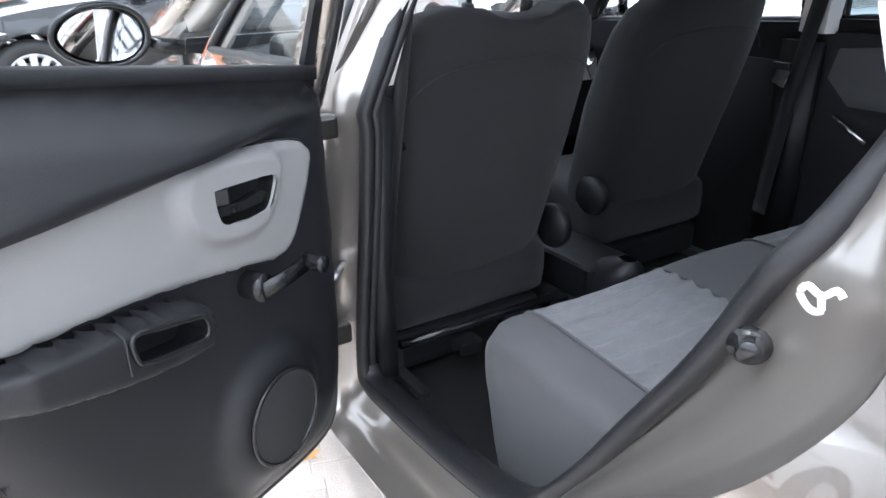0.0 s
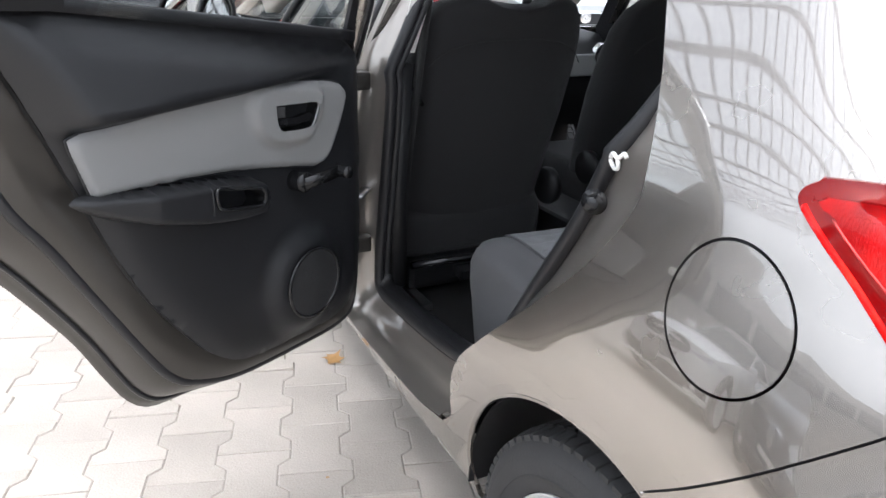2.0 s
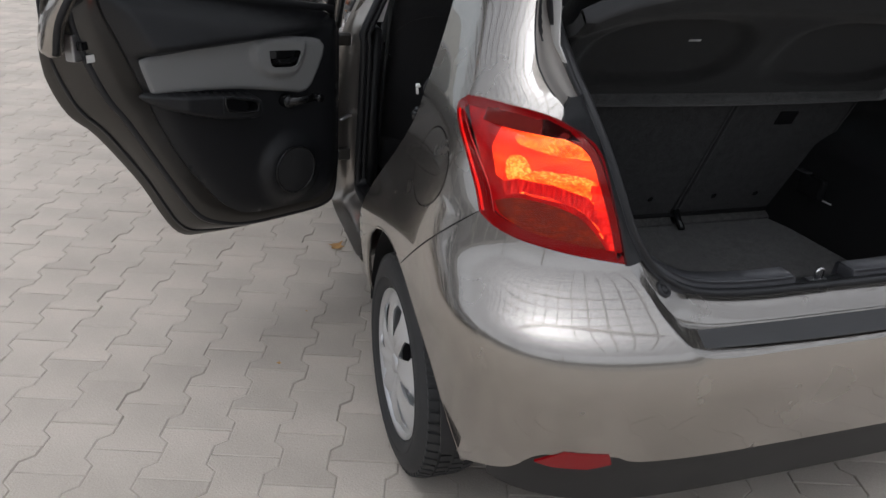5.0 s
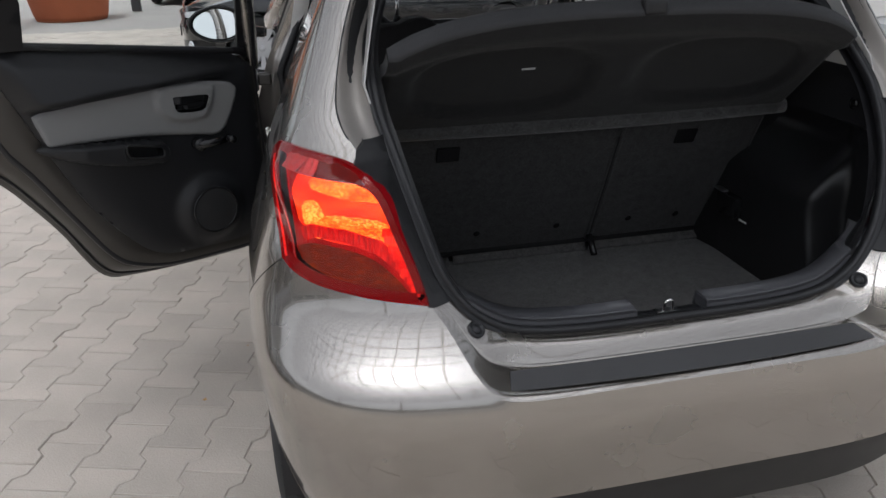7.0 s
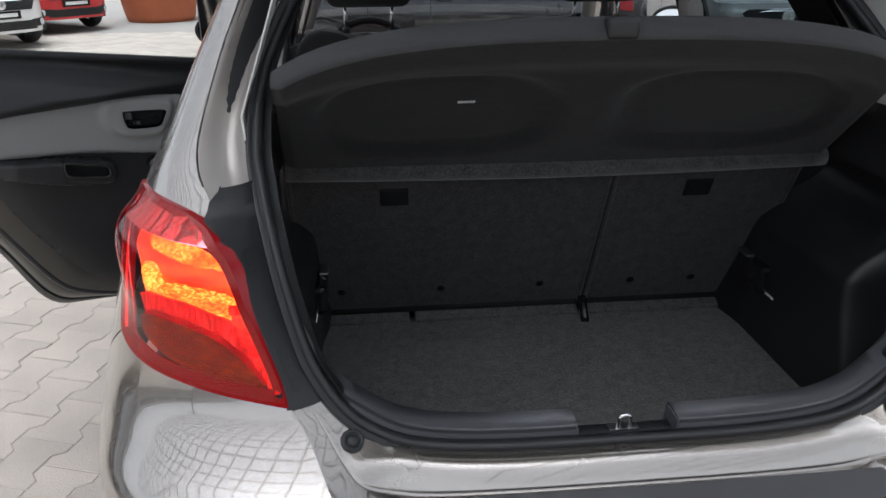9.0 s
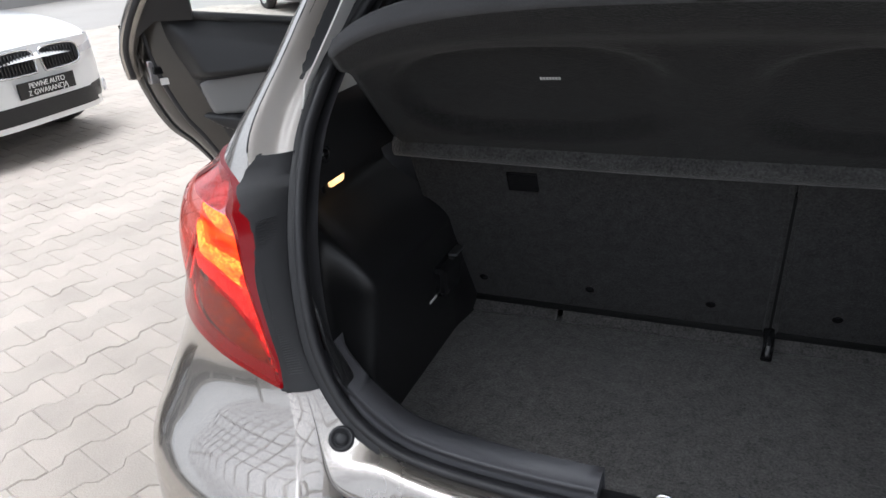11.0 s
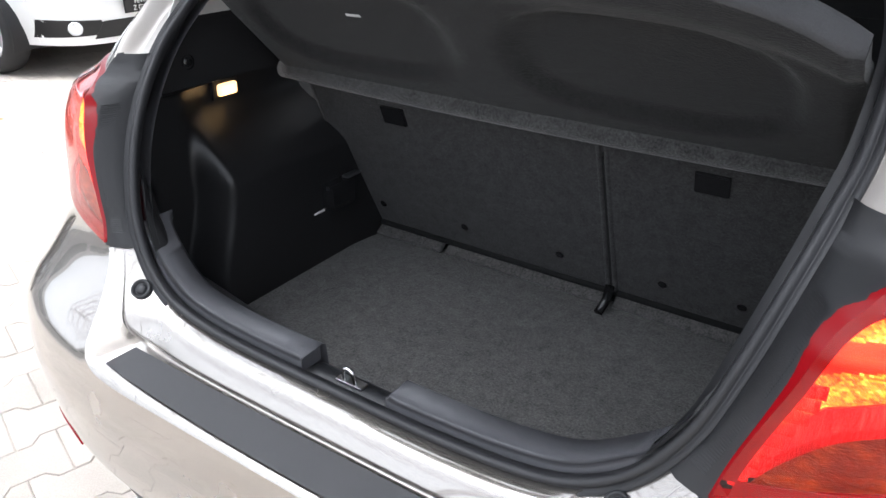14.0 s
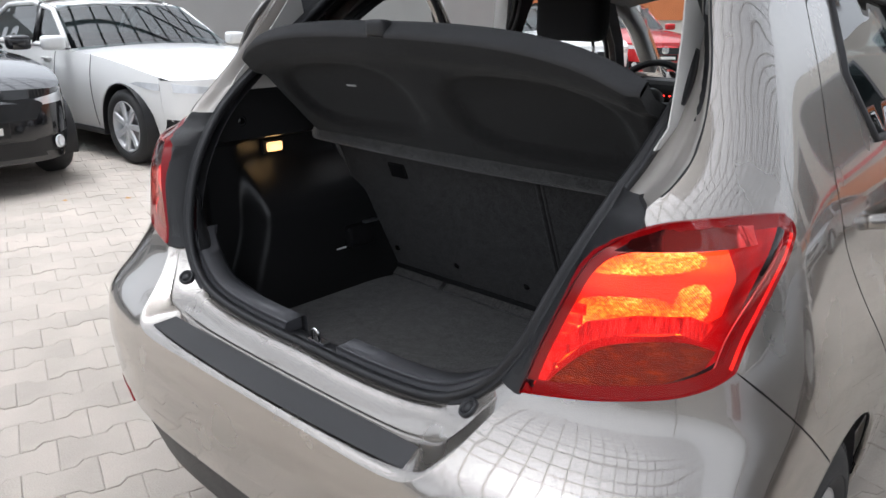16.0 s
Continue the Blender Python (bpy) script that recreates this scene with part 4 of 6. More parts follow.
# scuff cover on the sill
scuff = flat_curve([(.44, .585), (.50, .508), (.565, .458), (.65, .434), (.80, .418), (.952, .410), (1.045, .410), (1.072, .43)], 6)
rows = [[Vector((x, y, z + dz)) for x, dz in ((-.756, -.012), (-.752, .006), (-.738, .017), (-.715, .017), (-.695, .006), (-.682, -.022), (-.678, -.125))] for y, z in scuff]
solid(mesh_object("sill_scuff_cover", *loft(rows), M_pad, car, "black plastic sill cover"), .003, 0)
# striker on the rear jamb and the white clip
for k in range(1):
    strk = mesh_object("door_striker", *lathe([(0, 0), (0, .018), (.004, .020), (.006, .014), (.018, .012), (.022, .010), (.022, 0)], 20, "z"), M_gloss, car, "black domed door striker")
    strk.matrix_world = look((-.772, .185, .935), (-.60, .30, .93))
cl = curve_points([(-.800, .098, 1.024), (-.800, .104, 1.028), (-.801, .114, 1.020), (-.798, .128, 1.023), (-.795, .135, 1.013), (-.797, .124, 1.004), (-.800, .113, 1.007), (-.801, .114, 1.018)], 4)
mesh_object("paper_clip_tag", *tube(cl, ring(.0032, 6)), M_white, car, "white clip on the jamb")

# ---- outer panels further forward ----
WIN_REAR = [(.40, 1.105), (1.02, 1.085), (.985, 1.25), (.93, 1.37), (.60, 1.405), (.42, 1.375), (.335, 1.23)]
edge = [(y + .005, z) for y, z in DOOR_EDGE] + [(.46, .325), (1.095, .325), (1.105, .6), (1.09, .9), (1.06, 1.07), (.99, 1.27), (.93, 1.405), (.60, 1.435), (.36, 1.41)]
rdoor = new("closed_rear_door")
rdoor.parent = car
sheet("door_skin", from_y(edge), body, .03, M_paint, rdoor, "painted rear door", .02, [from_y(WIN_REAR)])
sheet("inner_skin", from_y(edge), lambda q, z: body(q, z, -.045), .06, M_plastic, rdoor, "black inner door frame", .004, [from_y(WIN_REAR)])
sheet("door_glass", from_y([(y, z) for y, z in WIN_REAR]), lambda q, z: body(q, z, -.008), .06, M_darkglass, rdoor, "tinted door glass").visible_shadow = False
mesh_object("glass_frame", *tube([body(at_y(y, z), z, -.002) for y, z in outline_steps(WIN_REAR, .05)], ring(.010, 6), True, Vector((1, 0, 0))), M_rubber, rdoor)
hnd = [body(at_y(y, .985), .985, d) for y, d in ((.20, -.002), (.225, .020), (.27, .030), (.33, .030), (.37, .018), (.385, -.002))]
mesh_object("door_handle", *tube(curve_points(hnd, 4), [(-.006, -.013), (.007, -.013), (.009, 0), (.007, .013), (-.006, .013)], up=Vector((0, 0, 1))), M_paint, rdoor, "painted pull handle")
WIN_FRONT = [(1.13, 1.07), (1.98, 1.02), (1.80, 1.20), (1.58, 1.36), (1.36, 1.41), (1.06, 1.41), (1.09, 1.25)]
for sign in (-1, 1):
    fd = new("front_door")
    fd.parent = car
    edge = [(1.112, .325), (2.05, .325), (2.09, .60), (2.06, 1.0), (1.85, 1.22), (1.62, 1.39), (1.38, 1.445), (.98, 1.445), (1.03, 1.25), (1.075, 1.07), (1.11, .8)]
    sheet("door_skin", side_of(sign, from_y(edge)), body, .05, M_paint, fd, "painted front door", .02, [side_of(sign, from_y(WIN_FRONT))])
    sheet("inner_skin", side_of(sign, from_y(edge)), lambda q, z: body(q, z, -.045), .08, M_plastic, fd, "black inner door frame", .004, [side_of(sign, from_y(WIN_FRONT))])
    sheet("door_glass", side_of(sign, from_y(WIN_FRONT)), lambda q, z: body(q, z, -.008), .08, M_glass, fd, "clear door glass").visible_shadow = False
    mesh_object("glass_frame", *tube([body(sign * at_y(y, z), z, -.002) for y, z in outline_steps(WIN_FRONT, .05)], ring(.012, 6), True, Vector((1, 0, 0))), M_rubber, fd)
    edge = [(2.055, .33), (2.18, .34)] + [(2.55 + .37 * math.cos(radians(a)), .30 + .37 * math.sin(radians(a))) for a in range(174, -1, -10)] + [(3.05, .40), (3.12, .62), (2.9, .88), (2.5, .96), (2.07, 1.0), (2.095, .60)]
    sheet("front_wing", side_of(sign, from_y(edge)), body, .05, M_paint, car, "", .01)
    sill = [(.40, .20), (2.16, .20), (2.16, .33), (1.10, .335), (.60, .345), (.50, .372), (.446, .42), (.444, .30), (.40, .285)]
    sheet("side_sill", side_of(sign, from_y(sill)), lambda q, z: body(q, z, -.006 - .02 * (z < .22)), .04, M_paint, car, "", .01)
    # mirror
    mir = new("door_mirror")
    mir.parent = car
    c = Vector((sign * 1.0, 2.02, 1.075))
    shell = []
    for t in np.linspace(0, 1, 9):
        r = math.cos(t * math.pi / 2) ** .6
        shell.append([c + Vector((sign * (.118 * r * math.cos(a) * (1 + .12 * math.cos(a))), -.03 + .115 * t, .078 * r * math.sin(a))) for a in np.linspace(0, 2 * math.pi, 28, endpoint=False)])
    mesh_object("mirror_shell", *loft(shell, True), M_gloss, mir, "gloss black mirror shell")
    glassr = [(.104 * math.cos(a) * (1 + .12 * math.cos(a)), .066 * math.sin(a)) for a in np.linspace(0, 2 * math.pi, 32, endpoint=False)]
    sheet("mirror_glass", glassr, lambda a, b: c + Vector((sign * a, -.024 - .10 * sign * a * sign + .16 * b, b)), .02, M_mirror, mir, "mirror glass", .003)
    rimm = [c + Vector((sign * .118 * math.cos(a) * (1 + .12 * math.cos(a)), -.032, .078 * math.sin(a))) for a in np.linspace(0, 2 * math.pi, 32, endpoint=False)]
    mesh_object("mirror_rim", *tube(rimm, ring(.008, 8), True, Vector((0, 1, 0))), M_gloss, mir)
    mesh_object("mirror_arm", *tube([c + Vector((-sign * .09, .02, -.03)), Vector((sign * .80, 2.0, 1.03))], [(-.03, -.02), (.03, -.02), (.03, .02), (-.03, .02)]), M_gloss, mir)

# roof, windscreen, bonnet
rows = []
for y, zc, wd in ((.09, 1.468, .48), (.16, 1.482, .52), (.35, 1.505, .56), (.80, 1.515, .575), (1.25, 1.505, .565), (1.60, 1.47, .545), (1.72, 1.45, .53)):
    rows.append([Vector((wd * k / 10, y, zc - .055 * (abs(k) / 10) ** 3)) for k in range(-10, 11)])
solid(mesh_object("roof", *loft(rows), M_paint, car, "painted roof"), .03)
M_liner = material("pale_headliner", (0.55, 0.54, 0.52), 0.9, bump=0.3, bump_scale=600, vary=0.08)
solid(mesh_object("headliner", *loft([[p + Vector((0, 0, -.035)) for p in r] for r in rows]), M_liner, car, "pale grey headliner"), .006)
scr = [[Vector((x * (.53 + .17 * t), 1.73 + .82 * t, 1.445 - .42 * t + .02 * math.sin(math.pi * t) - .03 * x * x)) for x in np.linspace(-1, 1, 13)] for t in np.linspace(0, 1, 7)]
mesh_object("windscreen", *loft(scr), M_glass, car, "clear windscreen").visible_shadow = False
for sign in (-1, 1):
    mesh_object("a_pillar", *tube([Vector((sign * .565, 1.66, 1.45)), Vector((sign * .63, 1.98, 1.30)), Vector((sign * .72, 2.35, 1.10)), Vector((sign * .76, 2.55, 1.01))], [(-.04, -.03), (.04, -.03), (.04, .03), (-.04, .03)]), M_paint, car)
    mesh_object("a_pillar_trim", *tube([Vector((sign * .535, 1.62, 1.42)), Vector((sign * .60, 1.96, 1.27)), Vector((sign * .69, 2.3, 1.07))], [(-.03, -.03), (.03, -.03), (.03, .02), (-.03, .02)]), M_liner, car)
    mesh_object("roof_rail", *tube(curve_points([Vector((sign * .555, .06, 1.435)), Vector((sign * .585, .45, 1.455)), Vector((sign * .592, 1.0, 1.46)), Vector((sign * .575, 1.5, 1.45)), Vector((sign * .55, 1.7, 1.44))], 5), [(-.035, -.02), (.03, -.03), (.035, .02), (-.03, .03)]), M_paint, car)
rows = [[Vector((x * w, y, z - .08 * x ** 4)) for x in np.linspace(-1, 1, 15)] for y, z, w in ((2.50, 1.00, .76), (2.75, .97, .76), (3.0, .91, .74), (3.2, .82, .70), (3.3, .70, .66), (3.33, .45, .64))]
solid(mesh_object("bonnet", *loft(rows), M_paint, car, "painted bonnet and nose"), .02)

# ---- cabin ----
part("cabin_floor", block((1.46, 1.9, .03), (0, 1.35, .285)), M_mat, car, "black carpet floor")
part("floor_mat", block((.52, .36, .012), (-.38, .95, .306), .004), M_mat, car, "black floor mat")
part("centre_tunnel", block((.20, 1.5, .10), (0, 1.35, .34), .03, 3), M_mat, car)
part("firewall", block((1.5, .03, .75), (0, 2.28, .65)), M_plastic, car)
for sign in (-1, 1):
    part("cabin_side", block((.02, 1.05, .66), (sign * .755, 1.62, .62)), M_plastic, car, "black front door trim")
part("door_trim", block((.03, .94, .70), (.725, .60, .70), .01), M_plastic, car, "black rear door trim")
# Light grey insert given a darker fabric to carry the cabin's shade.
ins = [(.45, .86), (.43, .95), (.50, 1.02), (.80, 1.03), (.98, 1.01), (1.0, .93), (.93, .86)]
sheet("door_trim_insert", ins, lambda y, z: Vector((.692, y, z)), .04, M_seatgrey, car, "light grey door insert darkened as if in cabin shade", .01)
sheet("door_pull_bezel", flat_curve([(.62, .93), (.66, .98), (.78, .99), (.82, .95), (.78, .91), (.66, .91), (.62, .93)], 4)[:-1], lambda y, z: Vector((.682, y, z)), .02, M_pad, car, "", .01)
mesh_object("window_winder", *tube([Vector((.68, .96, .83)), Vector((.665, .90, .80)), Vector((.66, .85, .775))], ring(.007, 8)), M_chrome, car, "shiny window winder")


def front_seat(cx, dy, name):
    seat = new(name)
    seat.parent = car
    rows = []
    for z, w, d in ((.44, .20, .05), (.47, .235, .075), (.56, .245, .09), (.70, .252, .095), (.85, .262, .095), (.98, .262, .09), (1.06, .255, .085), (1.12, .236, .075), (1.155, .205, .062), (1.172, .165, .04), (1.178, .09, .012)):
        yb = 1.092 - .30 * (z - .92) + dy
        row = []
        for k in range(36):
            a = 2 * math.pi * k / 36
            c, s = math.cos(a), math.sin(a)
            x = w * math.copysign(abs(c) ** .45, c)
            yy = d * math.copysign(abs(s) ** .6, s)
            dip = .034 * math.exp(-(x / .085) ** 4) * min(1.0, max(0.0, (z - 1.10) / .06))
            bulge = .02 * math.cos(min(1.0, abs(x) / w) * math.pi / 2) if s < 0 else 0
            row.append(Vector((cx + x, yb + d + yy - bulge, z - dip)))
        rows.append(row)
    v, f = loft(rows, True)
    f += [tuple(range(36))[::-1], tuple(range(len(v) - 36, len(v)))]
    mesh_object("seat_back", v, f, M_seatblack, seat, "black knit seat cover")
    line = [Vector((cx + x, 1.092 - .30 * (z - .92) + dy - .022 * math.cos(abs(x) / .25 * math.pi / 2) - .003, z)) for x, z in flat_curve([(-.235, 1.00), (-.20, 1.035), (-.13, 1.062), (0, 1.070), (.13, 1.062), (.20, 1.035), (.235, 1.0)], 5)]
    mesh_object("cover_seam", *tube(line, ring(.0014, 5)), M_seatblack, seat, "stitched cover seam")
    for x in (-.075, .075):
        mesh_object("headrest_post", *tube([Vector((cx + x, 1.105 + dy, 1.13)), Vector((cx + x, 1.075 + dy, 1.26))], ring(.006, 10)), M_chrome, seat, "chrome headrest post")
        mesh_object("post_collar", *tube([Vector((cx + x, 1.103 + dy, 1.150)), Vector((cx + x, 1.098 + dy, 1.172))], ring(.013, 10)), M_plastic, seat)
    hr = block((.27, .10, .19), (cx, 1.055 + dy, 1.335), .045, 4)
    part("headrest", hr, M_seatblack, seat, "black headrest", True)
    part("seat_cushion", block((.50, .50, .16), (cx, 1.43 + dy, .50), .06, 3), M_seatblack, seat, "", True)
    part("cushion_base", block((.44, .46, .10), (cx, 1.42 + dy, .37), .02), M_plastic, seat)
    for x in (-.21, .21):
        part("seat_rail", block((.03, .62, .03), (cx + x, 1.38 + dy, .315), .004), M_steel, seat, "steel seat rail")
    rec = mesh_object("recliner_knob", *lathe([(0, 0), (.0, .055), (.012, .060), (.030, .056), (.036, .045), (.036, 0)], 28), M_plastic, seat, "round black recliner knob")
    rec.matrix_world = pose(cx - .275 if dy else cx + .25, 1.20 + dy, .60)
    return seat


front_seat(-.385, 0.0, "driver_seat")
front_seat(.40, .13, "passenger_seat")
hook = curve_points([(-.640, 1.120, .965), (-.648, 1.095, .955), (-.640, 1.085, .935), (-.630, 1.082, .915), (-.622, 1.084, .905)], 4)
mesh_object("seat_cover_hook", *tube(hook, ring(.005, 6)), M_gloss, car, "black hook of the seat cover")
# bench cushion
rows = []
for x in np.r_[-.605, -.602, -.592, -.57, np.linspace(-.54, .54, 25), .57, .592, .602, .605]:
    e = max(0.0, (abs(x) - .54) / .065)
    k = 1 - math.sqrt(max(0.0, 1 - e * e))
    prof = [(.36, .585), (.50, .600), (.62, .612), (.74, .622), (.80, .622), (.832, .612), (.847, .590), (.845, .55), (.832, .46), (.812, .37), (.785, .285)]
    wave = .006 * math.cos(x * 9)
    rows.append([Vector((x, y - (.022 * k if y > .7 else 0), z - .05 * k * (z > .54) + (wave if z > .58 else 0))) for y, z in prof])
v, f = loft(rows)
n = len(rows[0])
f += [tuple(range(n))[::-1], tuple(range(len(v) - n, len(v)))]
f = [t[::-1] for t in f]
bench = mesh_object("rear_bench", v, f, M_seatgrey, car, "grey fabric rear bench cushion")
M_pattern = material("light_grey_ribbed_fabric", (0.165, 0.168, 0.176), 0.8, bump=0.6, bump_scale=420, grain=0.55, grain_scale=330, vary=0.35, vary_scale=26, stretch=(1, 2.2, 1), sheen=0.1)
for x0, x1 in ((-.505, -.15), (.16, .51)):
    rows = []
    for y in np.linspace(.40, .842, 90):
        zt = float(np.interp(y, [.36, .50, .62, .74, .80, .832, .847], [.585, .600, .612, .622, .622, .612, .590]))
        rows.append([Vector((x, y, zt + .0045 + .006 * math.cos(x * 9) + .0040 * math.sin(y * 2 * math.pi / .042 + .35 * math.sin(x * 90)) + .0008 * math.sin(x * 420) * math.sin(y * 500))) for x in np.linspace(x0, x1, 60)])
    mesh_object("patterned_panel", *loft(rows), M_pattern, bench, "light grey ribbed pattern fabric")
    for x in (x0, x1):
        mesh_object("panel_seam", *tube([Vector((x, y, float(np.interp(y, [.36, .50, .62, .74, .80, .832, .847], [.585, .600, .612, .622, .622, .612, .590])) + .004 + .006 * math.cos(x * 9))) for y in np.linspace(.40, .845, 24)], ring(.003, 5)), M_seatgrey, bench)
part("rear_backrest", block((1.14, .05, .48), (0, .236, .80), .02, 3, Matrix.Rotation(radians(23), 4, "X")), M_seatgrey, car, "grey rear backrest", True)
part("bench_base", block((1.16, .38, .10), (0, .60, .34), .02), M_plastic, car)
# console, dash, wheel
part("console", block((.17, .62, .14), (.02, 1.42, .42), .02, 3), M_plastic, car, "black centre console")
lea = [[Vector((.02 + r * math.cos(a), 1.16 + r * 1.3 * math.sin(a) - .1 * t, .40 + .12 * t)) for a in np.linspace(0, 2 * math.pi, 16, endpoint=False)] for t, r in ((0, .085), (.5, .07), (.8, .05), (1, .02))]
mesh_object("handbrake_gaiter", *loft(lea, True), M_pad, car, "black leather handbrake gaiter")
for k, x in enumerate((-.46, -.30, -.14)):
    part("seat_bracket", block((.06, .05, .035), (x, 1.10 + .03 * k, .40), .006), M_gloss, car, "black seat bracket")
mesh_object("cross_rail", *tube([Vector((-.62, 1.14, .43)), Vector((-.40, 1.15, .42)), Vector((-.15, 1.15, .42))], ring(.012, 8)), M_gloss, car)
rows = [[Vector((x, y, z - .03 * (x / .7) ** 2)) for x in np.linspace(-.70, .70, 21)] for y, z in ((1.92, .62), (1.90, .74), (1.91, .86), (1.96, .95), (2.05, 1.0), (2.2, 1.01), (2.45, .99))]
solid(mesh_object("dashboard", *loft(rows), M_plastic, car, "black moulded dashboard"), .02)
part("dash_panel", block((.52, .02, .09), (.40, 1.888, .86), .008, turn=Matrix.Rotation(radians(-8), 4, "X")), M_greyplas, car, "light grey dashboard panel")
for x in (.60, -.64, .08, -.06):
    vent = mesh_object("dash_vent", *lathe([(0, .0), (.004, .028), (.012, .034), (.016, .042), (.008, .046), (-.01, .046)], 28), M_chrome, car, "round chrome-ringed air vent")
    vent.matrix_world = look((x, 1.885, .905), (x, 1.0, .93)) @ pose(0, 0, 0, 0, 90, 0)
wheel_c = Vector((-.385, 1.70, .965))
wm = Matrix.Translation(wheel_c) @ Matrix.Rotation(radians(66), 4, "X")
swheel = new("steering_wheel")
swheel.parent = car
mesh_object("wheel_rim", *tube([wm @ Vector((.183 * math.cos(a), .183 * math.sin(a), 0)) for a in np.linspace(0, 2 * math.pi, 48, endpoint=False)], ring(.015, 10), True, wm.to_3x3() @ Vector((0, 0, 1))), M_pad, swheel, "black steering wheel rim")
hub = lathe([(-.04, 0), (-.04, .05), (.0, .07), (.015, .055), (.02, 0)], 24, "z")
mesh_object("wheel_hub", [wm @ Vector(p) for p in hub[0]], hub[1], M_pad, swheel)
for a in (0, math.pi, -math.pi / 2):
    mesh_object("wheel_spoke", *tube([wm @ Vector((.05 * math.cos(a), .05 * math.sin(a), 0)), wm @ Vector((.18 * math.cos(a), .18 * math.sin(a), 0))], [(-.02, -.008), (.02, -.008), (.02, .008), (-.02, .008)]), M_greyplas, swheel)
part("instrument_hood", block((.36, .16, .10), (-.385, 1.93, 1.0), .04, 3), M_plastic, car)
M_warn = material("red_warning_lamp", (0.6, 0.02, 0.02), 0.4, emit=(1.0, 0.03, 0.02), emit_strength=2.5)
for k in range(3):
    part("warning_lamp", block((.008, .004, .005), (-.42 + .03 * k, 1.848, .985)), M_warn, car, "red warning lamp")
# upper trims and belts
for sign in (-1, 1):
    rows = []
    for z in np.linspace(1.045, 1.43, 10):
        y0, x0 = 1.028 - .20 * (z - 1.045), .690 - .22 * (z - 1.045)
        rows.append([Vector((sign * x, y, z)) for x, y in ((x0 + .035, y0 - .006), (x0 + .01, y0 - .010), (x0 - .015, y0), (x0 - .022, y0 + .05), (x0 + .01, y0 + .09))])
    solid(mesh_object("b_pillar_trim", *loft(rows), M_white, car, "off-white pillar trim"), .004, 0)
    low = [Vector((sign * .70, 1.10, .42)), Vector((sign * .705, 1.10, .7)), Vector((sign * .695, 1.09, 1.02))]
    mesh_object("b_pillar_lower", *tube(low, [(-.06, -.02), (.06, -.02), (.055, .012), (-.055, .012)], up=Vector((sign, 0, 0))), M_plastic, car)
    belt = curve_points([(sign * .64, 1.02, 1.20), (sign * .645, 1.06, 1.0), (sign * .655, 1.10, .75), (sign * .66, 1.13, .50)], 4)
    mesh_object("seat_belt", *tube(belt, [(-.022, -.0012), (.022, -.0012), (.022, .0012), (-.022, .0012)], up=Vector((sign, 0, 0))), M_seatblack, car, "black seat belt")
part("belt_tongue", block((.012, .045, .05), (.625, 1.10, .925), .004, turn=Matrix.Rotation(radians(20), 4, "X")), M_chrome, car, "steel belt tongue")
part("belt_tongue_grip", block((.016, .055, .02), (.625, 1.105, .955), .004), M_plastic, car)

# ---- boot ----
part("boot_floor", block((1.13, .72, .024), (0, -.045, .512), .006, 2), M_carpet, car, "charcoal felt boot floor")
# flaps that close the gap to the seat back
for x0, x1 in ((-.545, -.312), (-.298, .132), (.152, .545)):
    part("floor_flap", block((x1 - x0, .034, .016), ((x0 + x1) / 2, .297, .535), .004, turn=Matrix.Rotation(radians(38), 4, "X")), M_carpet, car, "felt floor flap")


def board_y(z):
    return .307 - .435 * (z - .55)


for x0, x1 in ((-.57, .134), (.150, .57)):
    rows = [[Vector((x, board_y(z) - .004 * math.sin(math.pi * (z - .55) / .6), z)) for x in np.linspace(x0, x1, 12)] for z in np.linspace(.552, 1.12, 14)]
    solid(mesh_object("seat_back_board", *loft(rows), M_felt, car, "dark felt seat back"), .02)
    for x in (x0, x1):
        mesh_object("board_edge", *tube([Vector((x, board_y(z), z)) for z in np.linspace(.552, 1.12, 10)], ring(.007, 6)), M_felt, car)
# Black strip and rod imitate the shade inside the seat-back gaps.
part("seat_split_gap", block((.014, .03, .40), (.142, .235, .745), 0, turn=Matrix.Rotation(radians(23.5), 4, "X")), M_mat, car, "black strip standing in for the shaded gap between seat backs")
mesh_object("gap_rod", *tube([Vector((-.56, .304, .555)), Vector((.56, .304, .555))], ring(.009, 8)), M_mat, car, "black gap under the seat backs")
mesh_object("seat_catch", *tube([Vector((.140, .290, .575)), Vector((.142, .270, .548)), Vector((.138, .238, .530))], ring(.011, 8)), M_gloss, car, "black seat catch")
for x in (-.48, -.232, .021, .258, .42):
    stud = mesh_object("board_stud", *lathe([(0, .0), (.003, .006), (.0, .010)], 14), M_gloss, car, "black plastic stud")
    stud.matrix_world = look((x, board_y(.626) - .005, .626), (x, board_y(.626) - 1, .626 - .4)) @ pose(0, 0, 0, 0, 90, 0)
for x in (-.345, .345):
    part("tether_cover", block((.062, .008, .046), (x, board_y(.915) - .006, .915), .003, turn=Matrix.Rotation(radians(23.5), 4, "X")), M_gloss, car, "black tether cover")


def ease(a, b, t):
    k = min(1.0, max(0.0, (t - a) / (b - a)))
    return k * k * (3 - 2 * k)


def boot_wall(y, z):
    box = ease(-.205, -.160, y + .06 * ease(.80, .55, z)) * ease(.950, .80, z)
    x = .612 - .082 * box + .048 * ease(.80, .95, z) * ease(-.22, -.10, y)
    rear = ease(-.29, -.40, y)
    seal_x_ = float(np.interp(z, [p[2] for p in SEAL[1:12]], [p[0] for p in SEAL[1:12]])) - .012
    x = x * (1 - rear) + min(x, seal_x_) * rear
    x = x + (.572 - x) * ease(1.0, 1.016, z)
    x -= .018 * ease(.18, .33, y) * ease(1.0, .8, z)
    return x


